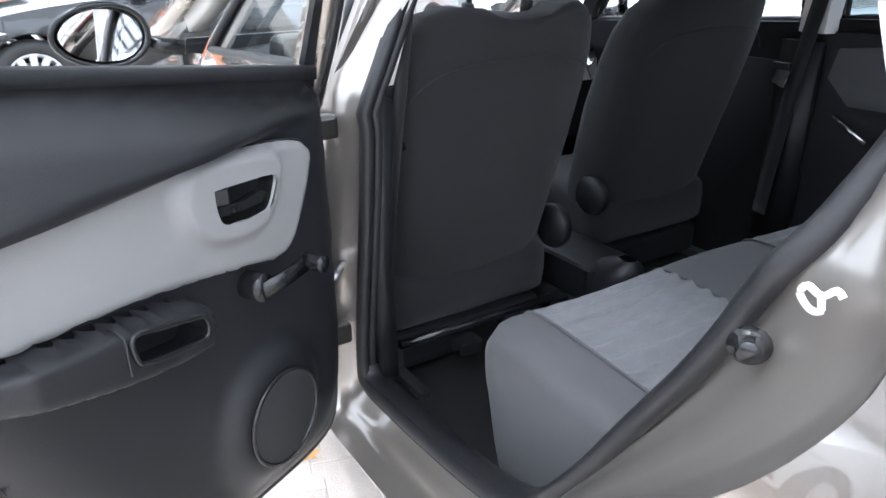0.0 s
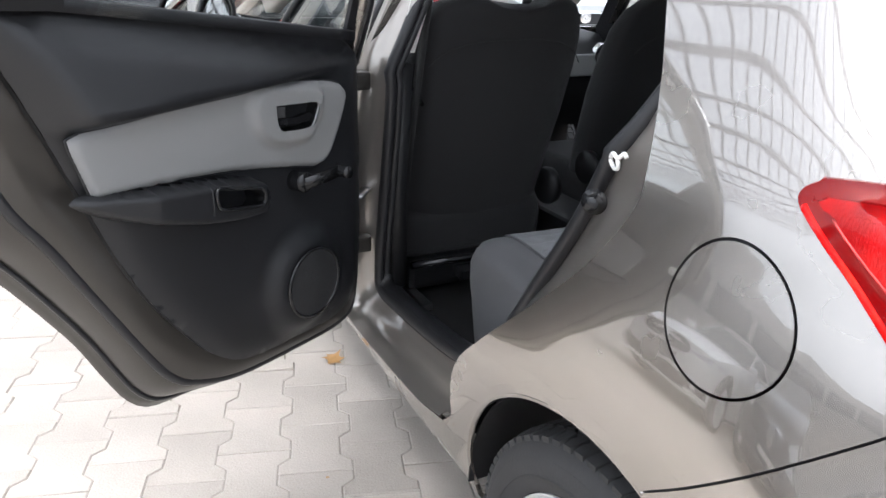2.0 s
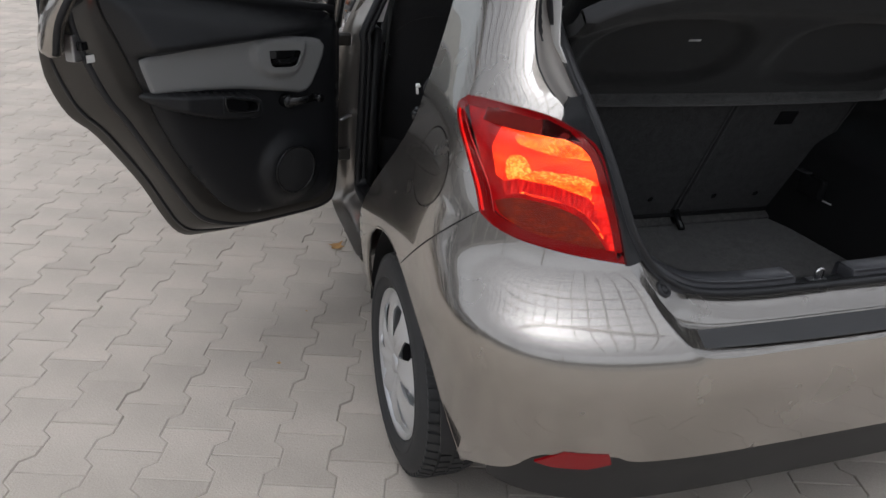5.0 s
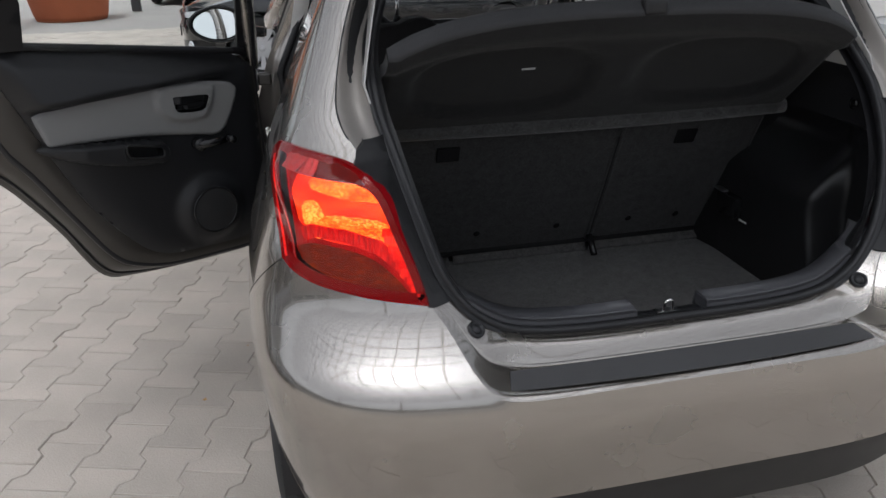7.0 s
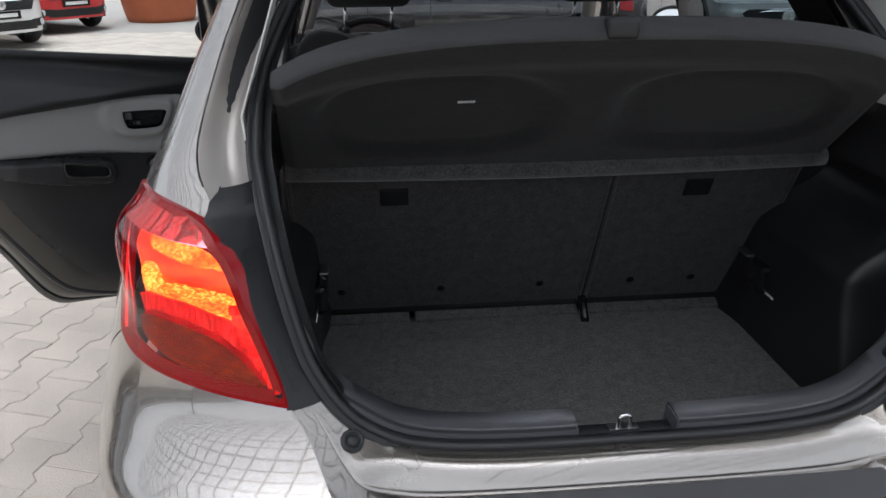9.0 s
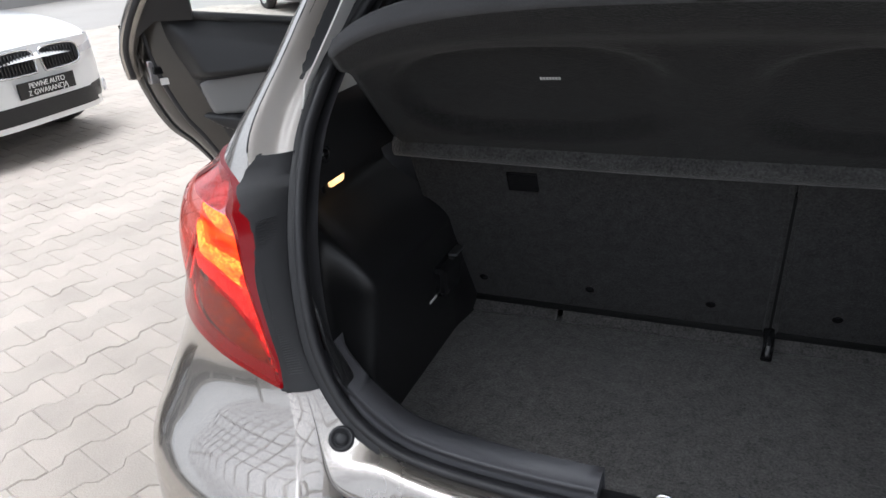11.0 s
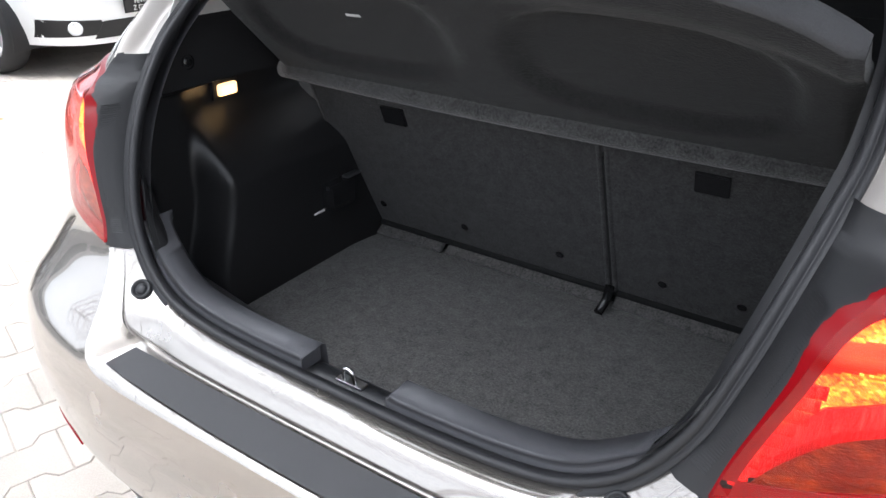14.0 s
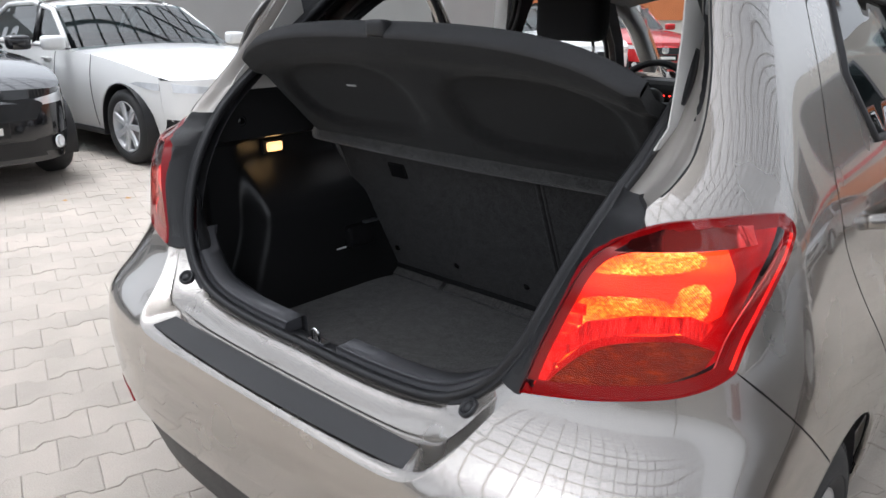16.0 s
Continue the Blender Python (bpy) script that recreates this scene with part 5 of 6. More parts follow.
M_side = material("black_boot_side_trim", (0.015, 0.015, 0.016), 0.33, bump=0.2, bump_scale=900, vary=0.15, rough_vary=0.1)
for sign in (-1, 1):
    rows = []
    for z in np.r_[np.linspace(.515, .98, 56), .99, .998, 1.004, 1.010, 1.018, 1.03, np.linspace(1.045, 1.40, 12)]:
        y0 = hatch_y(z) + .010 if z > .72 else hatch_y(.72) + .012
        rows.append([Vector((sign * (boot_wall(y, z) if z < 1.1 else boot_wall(y, 1.1) + .045 * ease(1.09, 1.18, z) - .30 * (z - 1.1)), y, z)) for y in y0 + (min(.36, board_y(z) + .03) - y0) * np.linspace(0, 1, 110)])
    split = next(i for i, r in enumerate(rows) if r[0].z > 1.16)
    solid(mesh_object("rear_pillar_trim", *loft(rows[split - 1:]), M_liner, car, "pale grey rear pillar trim"), .003, 0)
    rows = rows[:split]
    trim = mesh_object("boot_side_trim", *loft(rows), M_side, car, "glossy black moulded boot side trim")
    solid(trim, .004, 0)
    part("boot_hook_bracket", block((.035, .10, .07), (sign * .522, .145, .69), .012), M_gloss, car, "black bracket on the boot wall")
    part("bracket_clip", block((.020, .05, .006), (sign * .512, .185, .728), .002), M_steel, car)
    part("bracket_label", block((.002, .036, .005), (sign * .527, .080, .659)), M_white, car, "thin pale label")
    plug = mesh_object("trim_plug", *lathe([(0, 0), (.002, .008), (-.003, .009), (-.003, .013), (.001, .014)], 16), M_gloss, car)
    plug.matrix_world = pose(sign * .568, -.204, 1.065, 0, 0, 0 if sign < 0 else 180)
# boot lamp
M_lamp = material("lit_boot_lamp", (1, .85, .6), 0.4, emit=(1.0, 0.60, 0.26), emit_strength=0.5)
boot_lamp = new("boot_lamp")
boot_lamp.parent = car
boot_lamp["label"] = "lit warm boot lamp"
part("lamp_lens", block((.010, .052, .026), (-.648, -.052, .970), .007, 3), M_lamp, boot_lamp, "glowing warm lens")
part("lamp_frame", block((.010, .074, .042), (-.656, -.052, .970), .004), M_plastic, boot_lamp)
glow = new("boot_lamp_bulb", bpy.data.lights.new("boot_lamp_bulb", "POINT"))
glow.data.energy, glow.data.color, glow.data.shadow_soft_size = 0.009, (1.0, 0.60, 0.24), 0.012
glow.location, glow.parent = (-.632, -.052, .968), boot_lamp

# sill trim with the latch
M_sill = material("matt_black_sill_trim", (0.060, 0.060, 0.066), 0.4, bump=0.3, bump_scale=700, vary=0.15)
for sign in (-1, 1):
    line = [p for p in seal_path[:40] if .10 < p.x and p.z < .835]
    line = [Vector((.080 if sign < 0 else .084, -.461, .702))] + line
    rows = []
    for i, p in enumerate(line):
        d = line[min(i + 1, len(line) - 1)] - line[max(i - 1, 0)]
        n = Vector((-d.z, 0, d.x)).normalized()
        k = 1 - ease(.745, .83, p.z)
        rows.append([Vector((sign * q.x, q.y, q.z)) for q in (p + n * (a * k) + Vector((0, y, 0)) for y, a in ((.010, -.012), (.010, .015), (.013, .021), (.019, .023), (.060, .024), (.067, .018), (.070, -.03), (.074, -.12)))])
    v, f = loft(rows)
    n = len(rows[0])
    f += [tuple(range(n)), tuple(range(len(v) - n, len(v)))[::-1]]
    if sign < 0:
        f = [t[::-1] for t in f]
    soft_edges(mesh_object("boot_sill_trim", v, f[:-2], M_sill, car, "black boot sill trim"), .003)
    part("sill_trim_end", block((.004, .044, .026), (sign * .083, -.428, .711), .002), M_sill, car)
rows = [[Vector((x, y, z)) for y, z in ((-.446, .690), (-.440, .700), (-.412, .698), (-.402, .690), (-.394, .515))] for x in np.linspace(-.08, .088, 8)]
mesh_object("latch_recess", *loft(rows), M_pad, car)
hoop = curve_points([(-.010, -.432, .698), (-.010, -.434, .718), (-.007, -.435, .727), (0, -.435, .730), (.007, -.435, .727), (.010, -.434, .718), (.010, -.432, .698)], 4)
mesh_object("boot_latch_hoop", *tube(hoop, ring(.0034, 8)), M_chrome, car, "shiny steel latch hoop")
part("latch_plate", block((.05, .018, .004), (0, -.428, .702), .001), M_steel, car)

# ---- parcel shelf, tipped up ----
shelf = new("parcel_shelf")
shelf.parent = car
shelf["label"] = "charcoal felt parcel shelf tipped up"


def shelf_pt(x, t, d=0.0):
    """t from the front lip (0) to the rear edge (1); d: off the underside, downwards and back."""
    ax = abs(x)
    y, z = .030 - .270 * t, 1.012 + .292 * t
    z -= .030 * max(0.0, ax / .5) ** 3 * t
    n = Vector((0, -.734, -.679))
    return Vector((x, y, z)) + n * d


def shelf_half(t):
    return .562 - .018 * t


def shelf_end(k):
    """Where the rear edge lies, rounded off towards the corners."""
    return 1 - .05 * abs(k) ** 2 - .13 * abs(k) ** 8


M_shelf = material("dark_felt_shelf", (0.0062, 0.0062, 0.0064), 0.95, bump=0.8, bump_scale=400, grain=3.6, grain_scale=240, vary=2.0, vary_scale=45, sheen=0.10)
rows = []
KS = np.sin(np.linspace(-math.pi / 2, math.pi / 2, 81))
for s in np.r_[np.linspace(0, .9, 30), .94, .97, .99, 1.0]:
    row = []
    for k in KS:
        t, x = s * shelf_end(k), k * shelf_half(s)
        # two shallow dishes and the turned-down rear rim
        dish = 0.0
        for c in (-.27, .27):
            r = ((abs(x - c) / .225) ** 3 + (abs(t - .44) / .31) ** 3) ** (1 / 3)
            dish = max(dish, ease(1.0, .86, r))
        row.append(shelf_pt(x, t, -.017 * dish + .019 * ease(.74, .90, s) - .012 * ease(.96, 1.0, abs(k))))
    rows.append(row)
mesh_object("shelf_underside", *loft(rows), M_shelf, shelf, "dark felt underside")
M_rimfelt = material("grey_shelf_rim", (0.036, 0.036, 0.038), 0.85, bump=0.5, bump_scale=700, grain=0.5, grain_scale=500, vary=0.25, vary_scale=20)
edge_in = rows[-1]
edge_top = [shelf_pt(k * shelf_half(1), shelf_end(k), -.020) for k in KS]
rim_rows = [edge_in, [p + Vector((0, -.003, .006)) for p in edge_in], [p + Vector((0, .001, .013)) for p in edge_in], [p.lerp(q, .5) + Vector((0, .006, .016)) for p, q in zip(edge_in, edge_top)], [q + Vector((0, .004, .006)) for q in edge_top], [q + Vector((0, .012, -.004)) for q in edge_top]]
mesh_object("shelf_rim", *loft(rim_rows), M_rimfelt, shelf, "charcoal rear rim")
top = [[shelf_pt(k * shelf_half(s), s * shelf_end(k), -.020) for k in KS] for s in np.linspace(0, 1, 16)]
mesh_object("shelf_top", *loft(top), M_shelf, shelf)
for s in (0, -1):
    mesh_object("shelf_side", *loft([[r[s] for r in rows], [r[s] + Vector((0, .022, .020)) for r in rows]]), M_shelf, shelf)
lip = [Vector((x, .034, 1.015 - .012 * math.cos(x * 2.2))) for x in np.linspace(-.560, .560, 31)]
M_lip = material("grey_felt_roll", (0.032, 0.032, 0.032), 0.95, bump=0.9, bump_scale=400, grain=3.2, grain_scale=240, vary=1.6, vary_scale=40, sheen=0.3)
mesh_object("shelf_lip", *tube(lip, ring(.019, 14, 1.05)), M_lip, shelf, "rolled felt front lip")
part("shelf_knob", block((.052, .030, .034), (.001, -.246, 1.309), .010, 3), M_plastic, shelf, "small black shelf knob", True)
M_mark = material("pale_print", (0.55, 0.55, 0.55), 0.7)
for k in range(7):
    p = shelf_pt(-.236 + .0045 * k, .57, .0025)
    part("label_mark", block((.0034, .001, .006), p, 0, turn=Matrix.Rotation(radians(45), 4, "X")), M_mark, shelf)

# ---- tailgate, standing open overhead ----
gate = new("tailgate")
gate.parent = car
gate["label"] = "open tailgate standing overhead"


def gate_pt(x, t, down=0.0):
    y, z = .09 - .70 * t - .08 * t * t, 1.50 + .80 * t - .10 * t * t
    w = .50 + .12 * math.sin(min(1, t * 1.4) * math.pi / 2)
    return Vector((x * w, y + down * .45, z - .04 * x * x + .03 * math.sin(math.pi * t) - down))


GATE_WIN = [(-.80, .12), (.80, .12), (.86, .30), (.84, .50), (-.84, .50), (-.86, .30)]
sheet("gate_skin", [(-1, 0), (1, 0), (1, 1), (-1, 1)], gate_pt, .07, M_paint, gate, "painted tailgate skin", .03, [GATE_WIN])
sheet("gate_lining", [(-.97, .02), (.97, .02), (.97, .97), (-.97, .97)], lambda x, t: gate_pt(x, t, .06), .07, M_plastic, gate, "black inner lining", .01, [GATE_WIN])
sheet("gate_window", GATE_WIN, lambda x, t: gate_pt(x, t, .02), .10, M_glass, gate, "clear rear window").visible_shadow = False
for sign in (-1, 1):
    mesh_object("gas_strut", *tube([Vector((sign * .578, -.02, 1.375)), Vector((sign * .585, -.30, 1.80))], ring(.010, 10)), M_gloss, gate, "black gas strut")
    part("strut_mount", block((.03, .04, .04), (sign * .575, -.015, 1.36), .008), M_steel, gate)

# ---- other cars ----
M_headlamp = material("headlamp_glass", (0.75, 0.77, 0.8), 0.12, 0.3, 1.0, vary=0.5, vary_scale=24)
M_grid = material("black_grille", (0.01, 0.01, 0.011), 0.3, bump=0.5, bump_scale=120)
M_alloy = material("silver_alloy_wheel", (0.62, 0.63, 0.65), 0.4, 0.3, 0.4, vary=0.1, vary_scale=20)
M_ambercl = material("amber_indicator", (0.75, 0.22, 0.02), 0.25, 0.0, 0.8)


def parked_wheel(parent, x, y, sign, r=.33, spokes=10):
    w = new("wheel")
    w.parent = parent
    w.matrix_local = pose(x, y, r, 0, 0, 0 if sign > 0 else 180)
    k = r / .33
    mesh_object("tyre", *lathe([(a, b * k) for a, b in ((-.10, .22), (-.095, .29), (-.06, .325), (0, .33), (.06, .325), (.09, .305), (.10, .27), (.095, .24), (.075, .225))], 48), M_tyre, w)
    mesh_object("rim", *lathe([(a, b * k) for a, b in ((-.04, .19), (.04, .205), (.085, .226), (.088, .216), (.06, .20), (-.02, .185))], 48), M_alloy, w)
    v, f = [], []
    for s in range(spokes):
        a = 2 * math.pi * s / spokes
        c, d = math.cos(a), math.sin(a)
        i = len(v)
        for rr, hw, xx in ((.035, .020, .072), (.12, .016, .070), (.212, .024, .078)):
            for e, dx in ((-1, -.012), (-.8, 0), (.8, 0), (1, -.012)):
                v.append((xx + dx, (rr * c - e * hw * d) * k, (rr * d + e * hw * c) * k))
        f += [(i + 4 * j + m, i + 4 * j + m + 1, i + 4 * j + m + 5, i + 4 * j + m + 4) for j in range(2) for m in range(3)]
    solid(mesh_object("spokes", v, f, M_alloy, w, "silver alloy spokes"), .01)
    mesh_object("hub", *lathe([(.085, 0), (.085, .022), (.075, .036), (.06, .05)], 24), M_alloy, w)
    mesh_object("brake_disc", *lathe([(.0, .0), (.02, .14), (.0, .15)], 24), M_steel, w)
    return w


def parked_car(name, label, m, paint, L=4.5, wide=.90, roof=1.44, wheel_r=.33, spokes=10, nose="twin", writing=()):
    t = thing(name, label, "car", m)
    wz = knots(.18, .93, .35, .975, .55, 1.0, .75, .995, .92, .955, 1.0, .93)
    h, n = L / 2, 4.5
    fx, rx = h - .80, -h + .98
    top = knots(-h, .92, -h + .5, 1.0, -h + 1.1, .99, h - 1.6, .965, h - 1.2, .94, h - .6, .86, h - .2, .76, h, .68)
    lim = .857

    def side(sign):
        return lambda y, z: Vector((sign * wide * wz(z) * (1 - min(.999, abs(y) / h) ** n) ** (1 / n), y * (1 - .06 * max(0.0, z - .5) * (1 if y < 0 else 2.0) / h * min(1.0, abs(y) / h)), z))

    def end(sign):
        return lambda x, z: Vector((x, sign * (h - .06 * max(0.0, (z - .5)) * (1 if sign < 0 else 2.0)) * (1 - min(.999, abs(x) / (wide * wz(z))) ** n) ** (1 / n), z))
    R = wheel_r + .05
    low = [(-h * lim, .25), (rx - R - .02, .22)] + [(rx + R * math.cos(radians(a)), wheel_r + R * math.sin(radians(a))) for a in range(190, -11, -10)] + \
          [(fx + R * math.cos(radians(a)), wheel_r + R * math.sin(radians(a))) for a in range(190, -11, -10)] + [(h * lim, .25)]
    up = [(y, top(y) - .02) for y in np.linspace(h * lim, -h * lim, 24)]
    for sign in (-1, 1):
        sheet("side_panel", low + up, side(sign), .07, paint, t, "", .02, flip=sign < 0)
        for y in (fx, rx):
            parked_wheel(t, sign * (wide - .12), y, sign, wheel_r, spokes)
            lin = [[Vector((sign * x, y + (R - .006) * math.cos(radians(a)), wheel_r + (R - .006) * math.sin(radians(a)))) for a in range(-20, 201, 12)] for x in (wide - .02, wide - .35)]
            solid(mesh_object("arch_liner", *loft(lin), M_plastic, t), .004, 0)
        part("sill_strip", block((.02, fx - rx - 2 * R, .05), (sign * (wide * .97), (fx + rx) / 2, .25), .008), M_plastic, t)
        mesh_object("door_gap", *tube([side(sign)(.35, z) + Vector((sign * .001, 0, 0)) for z in np.linspace(.30, .93, 8)], ring(.004, 5)), M_rubber, t)
        mesh_object("door_gap", *tube([side(sign)(fx - R - .10, z) + Vector((sign * .001, 0, 0)) for z in np.linspace(.30, .93, 8)], ring(.004, 5)), M_rubber, t)
        part("door_handle", block((.03, .17, .028), side(sign)(.20, .86) + Vector((sign * .01, 0, 0)), .008), paint, t, "painted door handle")
        # mirror
        part("door_mirror", block((.20, .13, .13), (sign * (wide + .08), h - 1.72, 1.02), .045, 3), paint, t, "painted door mirror", True)
        # headlights, fog lamps, tail lights
        hl = [(h * lim * .84, .715), (h * lim * .95, .672), (h * lim, .668), (h * lim, .725), (h * lim * .88, .735)]
        sheet("headlight", hl, lambda y, z: side(sign)(y, z) + Vector((sign * .004, 0, 0)), .05, M_headlamp, t, "clear headlight", .01, flip=sign < 0)
        hf = [(sign * wide * a, b) for a, b in ((.80, .655), (.44, .645), (.42, .685), (.80, .728))]
        sheet("headlight_front", hf, lambda x, z: end(1)(x, z) + Vector((0, .006, 0)), .05, M_headlamp, t, "clear headlight", .01, flip=True)
        sheet("bumper_vent", [(sign * wide * a, b) for a, b in ((.84, .30), (.42, .31), (.48, .41), (.84, .43))], lambda x, z: end(1)(x, z) + Vector((0, .004, 0)), .05, M_grid, t, "black bumper vent", .006, flip=True)
        fg = mesh_object("fog_lamp", *lathe([(.0, .0), (.012, .03), (.016, .042), (.004, .050)], 20), M_headlamp, t, "round fog lamp")
        fg.matrix_local = Matrix.Translation(end(1)(sign * wide * .66, .365) + Vector((sign * .012, .012, 0))) @ pose(0, 0, 0, 0, 0, 90 - sign * 32)
        sheet("tail_lamp", [(-h * lim, .70), (-h * lim * .85, .74), (-h * lim * .85, .88), (-h * lim, .90)], lambda y, z: side(sign)(y, z) + Vector((sign * .004, 0, 0)), .05, M_housing, t, "red tail lamp", .008, flip=sign < 0)
        # side windows
        wl = [(h - 1.75, .975), (h - 2.25, roof - .14), (h - 2.7, roof - .07), (-h + 1.35, roof - .09), (-h + .85, 1.10), (-h + .80, 1.0)]
        cab = lambda y, z: Vector((sign * (wide * .93 - .42 * (z - .97) - .10 * max(0, abs(y + .1) - 1.2)), y, z))
        sheet("side_glass", wl, cab, .12, M_darkglass, t, "tinted side glass")
        frame_ = [cab(y, z) for y, z in outline_steps(wl, .2)]
        mesh_object("window_surround", *tube(frame_, ring(.028, 6), True, Vector((1, 0, 0))), paint, t)
        mesh_object("centre_pillar", *tube([cab(-.12, .98), cab(-.2, roof - .08)], ring(.035, 6)), M_gloss, t)
    fo = [(-wide * lim * 1.02, .24), (wide * lim * 1.02, .24), (wide * lim * 1.03, .45), (wide * lim * 1.03, .75), (.45, .765), (0, .77), (-.45, .765), (-wide * lim * 1.03, .75), (-wide * lim * 1.03, .45)]
    sheet("front_bumper", fo, end(1), .06, paint, t, "", .02, flip=True)
    sheet("rear_end", [(x, z + (.16 if z > .6 else 0)) for x, z in fo], end(-1), .06, paint, t, "", .02)
    if nose == "twin":
        for sign in (-1, 1):
            g = flat_curve([(sign * .04, .585), (sign * .33, .595), (sign * .385, .66), (sign * .34, .735), (sign * .06, .742), (sign * .03, .66), (sign * .04, .585)], 4)[:-1]
            sheet("grille", g, lambda x, z: end(1)(x, z) + Vector((0, .010, 0)), .03, M_grid, t, "black upright-bar grille", .01, flip=True)
            for k in range(11):
                x = sign * (.060 + .028 * k)
                mesh_object("grille_bar", *tube([end(1)(x, .60) + Vector((0, .016, 0)), end(1)(x, .728) + Vector((0, .016, 0))], ring(.005, 5)), M_gloss, t)
            mesh_object("grille_frame", *tube([end(1)(x, z) + Vector((0, .014, 0)) for x, z in g], ring(.008, 6), True, Vector((0, 1, 0))), M_chrome, t)
    else:
        g = [(-.45, .55), (.45, .55), (.52, .66), (.45, .70), (-.45, .70), (-.52, .66)]
        sheet("grille", g, lambda x, z: end(1)(x, z) + Vector((0, .008, 0)), .05, M_grid, t, "black mesh grille", .01, flip=True)
        bdg = mesh_object("grille_badge", *lathe([(0, 0), (.01, .05), (.0, .075)], 24), M_chrome, t, "plain chrome badge")
        bdg.matrix_local = Matrix.Translation(end(1)(0, .63) + Vector((0, .016, 0))) @ pose(0, 0, 0, 0, 0, 90)
    sheet("lower_grille", [(-.50, .28), (.50, .28), (.42, .40), (-.42, .40)], lambda x, z: end(1)(x, z) + Vector((0, .006, 0)), .05, M_grid, t, "black lower grille", .006, flip=True)
    rim = [side(1)(y, top(y) - .02) for y in np.r_[h - .012, np.linspace(h - .05, h - 1.75, 14)]]
    rows = [[Vector((x * e.x, e.y + .05 * (1 - x * x) * (i < 2), e.z + .05 * (1 - x * x) * min(1.0, .3 + i / 3))) for x in np.linspace(-1, 1, 15)] for i, e in enumerate(rim)]
    mesh_object("bonnet", *loft(rows), paint, t)
    rows = [[Vector((x * wide * wz(.95) * (1 - min(.97, abs(y) / h) ** n) ** (1 / n), y, top(y) - .02 + .03 * (1 - x * x))) for x in np.linspace(-1, 1, 11)] for y in np.linspace(-h + .06, -h + .9, 6)]
    mesh_object("boot_lid", *loft(rows), paint, t)
    cw = lambda z: wide * .93 - .42 * (z - .97)
    rows = [[Vector((x * cw(roof - .05) * .98, y, z - .05 * x ** 4)) for x in np.linspace(-1, 1, 13)] for y, z in ((h - 2.25, roof - .10), (h - 2.6, roof - .02), (-.2, roof), (-h + 1.5, roof - .03), (-h + 1.2, roof - .08))]
    solid(mesh_object("roof", *loft(rows), paint, t), .03)
    for a, b, nm in (((h - 1.62, .97), (h - 2.28, roof - .09), "windscreen"), ((-h + .75, 1.0), (-h + 1.22, roof - .08), "rear_window")):
        rows = [[Vector((x * cw(a[1] + (b[1] - a[1]) * k) * .97, a[0] + (b[0] - a[0]) * k + (.10 if nm == "windscreen" else -.06) * (1 - x * x), a[1] + (b[1] - a[1]) * k)) for x in np.linspace(-1, 1, 9)] for k in np.linspace(0, 1, 5)]
        mesh_object(nm, *loft(rows), M_darkglass, t, "tinted glass")
    part("cabin_interior", block((1.3, 1.5, .28), (0, -.40, .90), .08), M_mat, t, "dark cabin interior")
    part("underbody", block((1.4, L - .9, .25), (0, 0, .38), .05), M_plastic, t)
    plate = part("front_plate", block((.50, .012, .11), tuple(end(1)(0, .49) + Vector((0, .02, 0))), .004), M_gloss, t, "black plate with pale bars")
    for k, words in enumerate(writing):
        font = bpy.data.curves.new("plate_text", "FONT")
        font.body, font.size, font.align_x, font.extrude = words, .050, "CENTER", .001
        font.materials.append(M_white)
        txt = new("plate_text", font)
        txt.parent = plate
        txt.matrix_local = Matrix.Translation(end(1)(0, .49) + Vector((0, .0275, .008 - .048 * k))) @ pose(0, 0, 0, 90, 0, 180)
    if not writing:
        part("plate_bar", block((.40, .004, .05), tuple(end(1)(0, .49) + Vector((0, .0275, 0)))), M_white, plate)
    return t


M_whitecar = material("white_car_paint", (0.78, 0.78, 0.77), 0.3, 0, 1.0, vary=0.03)
M_blackcar = material("black_car_paint", (0.008, 0.008, 0.010), 0.15, 0.1, 1.0, vary=0.2)
M_redcar = material("red_car_paint", (0.55, 0.012, 0.015), 0.3, 0, 1.0, vary=0.05)
M_silvercar = material("silver_car_paint", (0.50, 0.51, 0.52), 0.3, 0.7, 1.0, vary=0.05)
M_bluecar = material("dark_blue_car_paint", (0.02, 0.035, 0.07), 0.25, 0.4, 1.0, vary=0.05)
parked_car("white_saloon_car", "white saloon parked on the paving, its wheels silver", pose(-6.86, 2.44, 0, 0, 0, -87), M_whitecar, 4.65, .91, 1.44, .33, 7, "twin", ("PEWNE AUTO", "Z GWARANCJĄ"))
parked_car("black_saloon_car", "glossy black saloon parked beside the white car", pose(-6.95, .28, 0, 0, 0, -90), M_blackcar, 4.5, .90, 1.45, .32, 10, "mesh")
parked_car("black_estate_car", "glossy black car parked ahead of the hatchback", pose(.55, 7.55, 0, 0, 0, 94), M_blackcar, 4.6, .90, 1.46, .33, 12, "mesh")
parked_car("white_hatchback_car", "white hatchback parked far off in a row", pose(-7.2, 11.1, 0, 0, 0, -127), M_whitecar, 4.3, .88, 1.46, .32, 10, "mesh")
parked_car("red_hatchback_car", "red hatchback parked far off in a row", pose(-6.95, 13.35, 0, 0, 0, -127), M_redcar, 4.1, .86, 1.47, .31, 10, "mesh")
parked_car("white_compact_car", "white compact car parked beyond the black car", pose(-2.4, 18.6, 0, 0, 0, 172), M_whitecar, 4.2, .87, 1.50, .31, 8, "mesh")
parked_car("silver_saloon_car", "silver saloon parked facing the hatchback", pose(4.6, 9.2, 0, 0, 0, 175), M_silvercar, 4.6, .90, 1.44, .32, 10, "mesh")
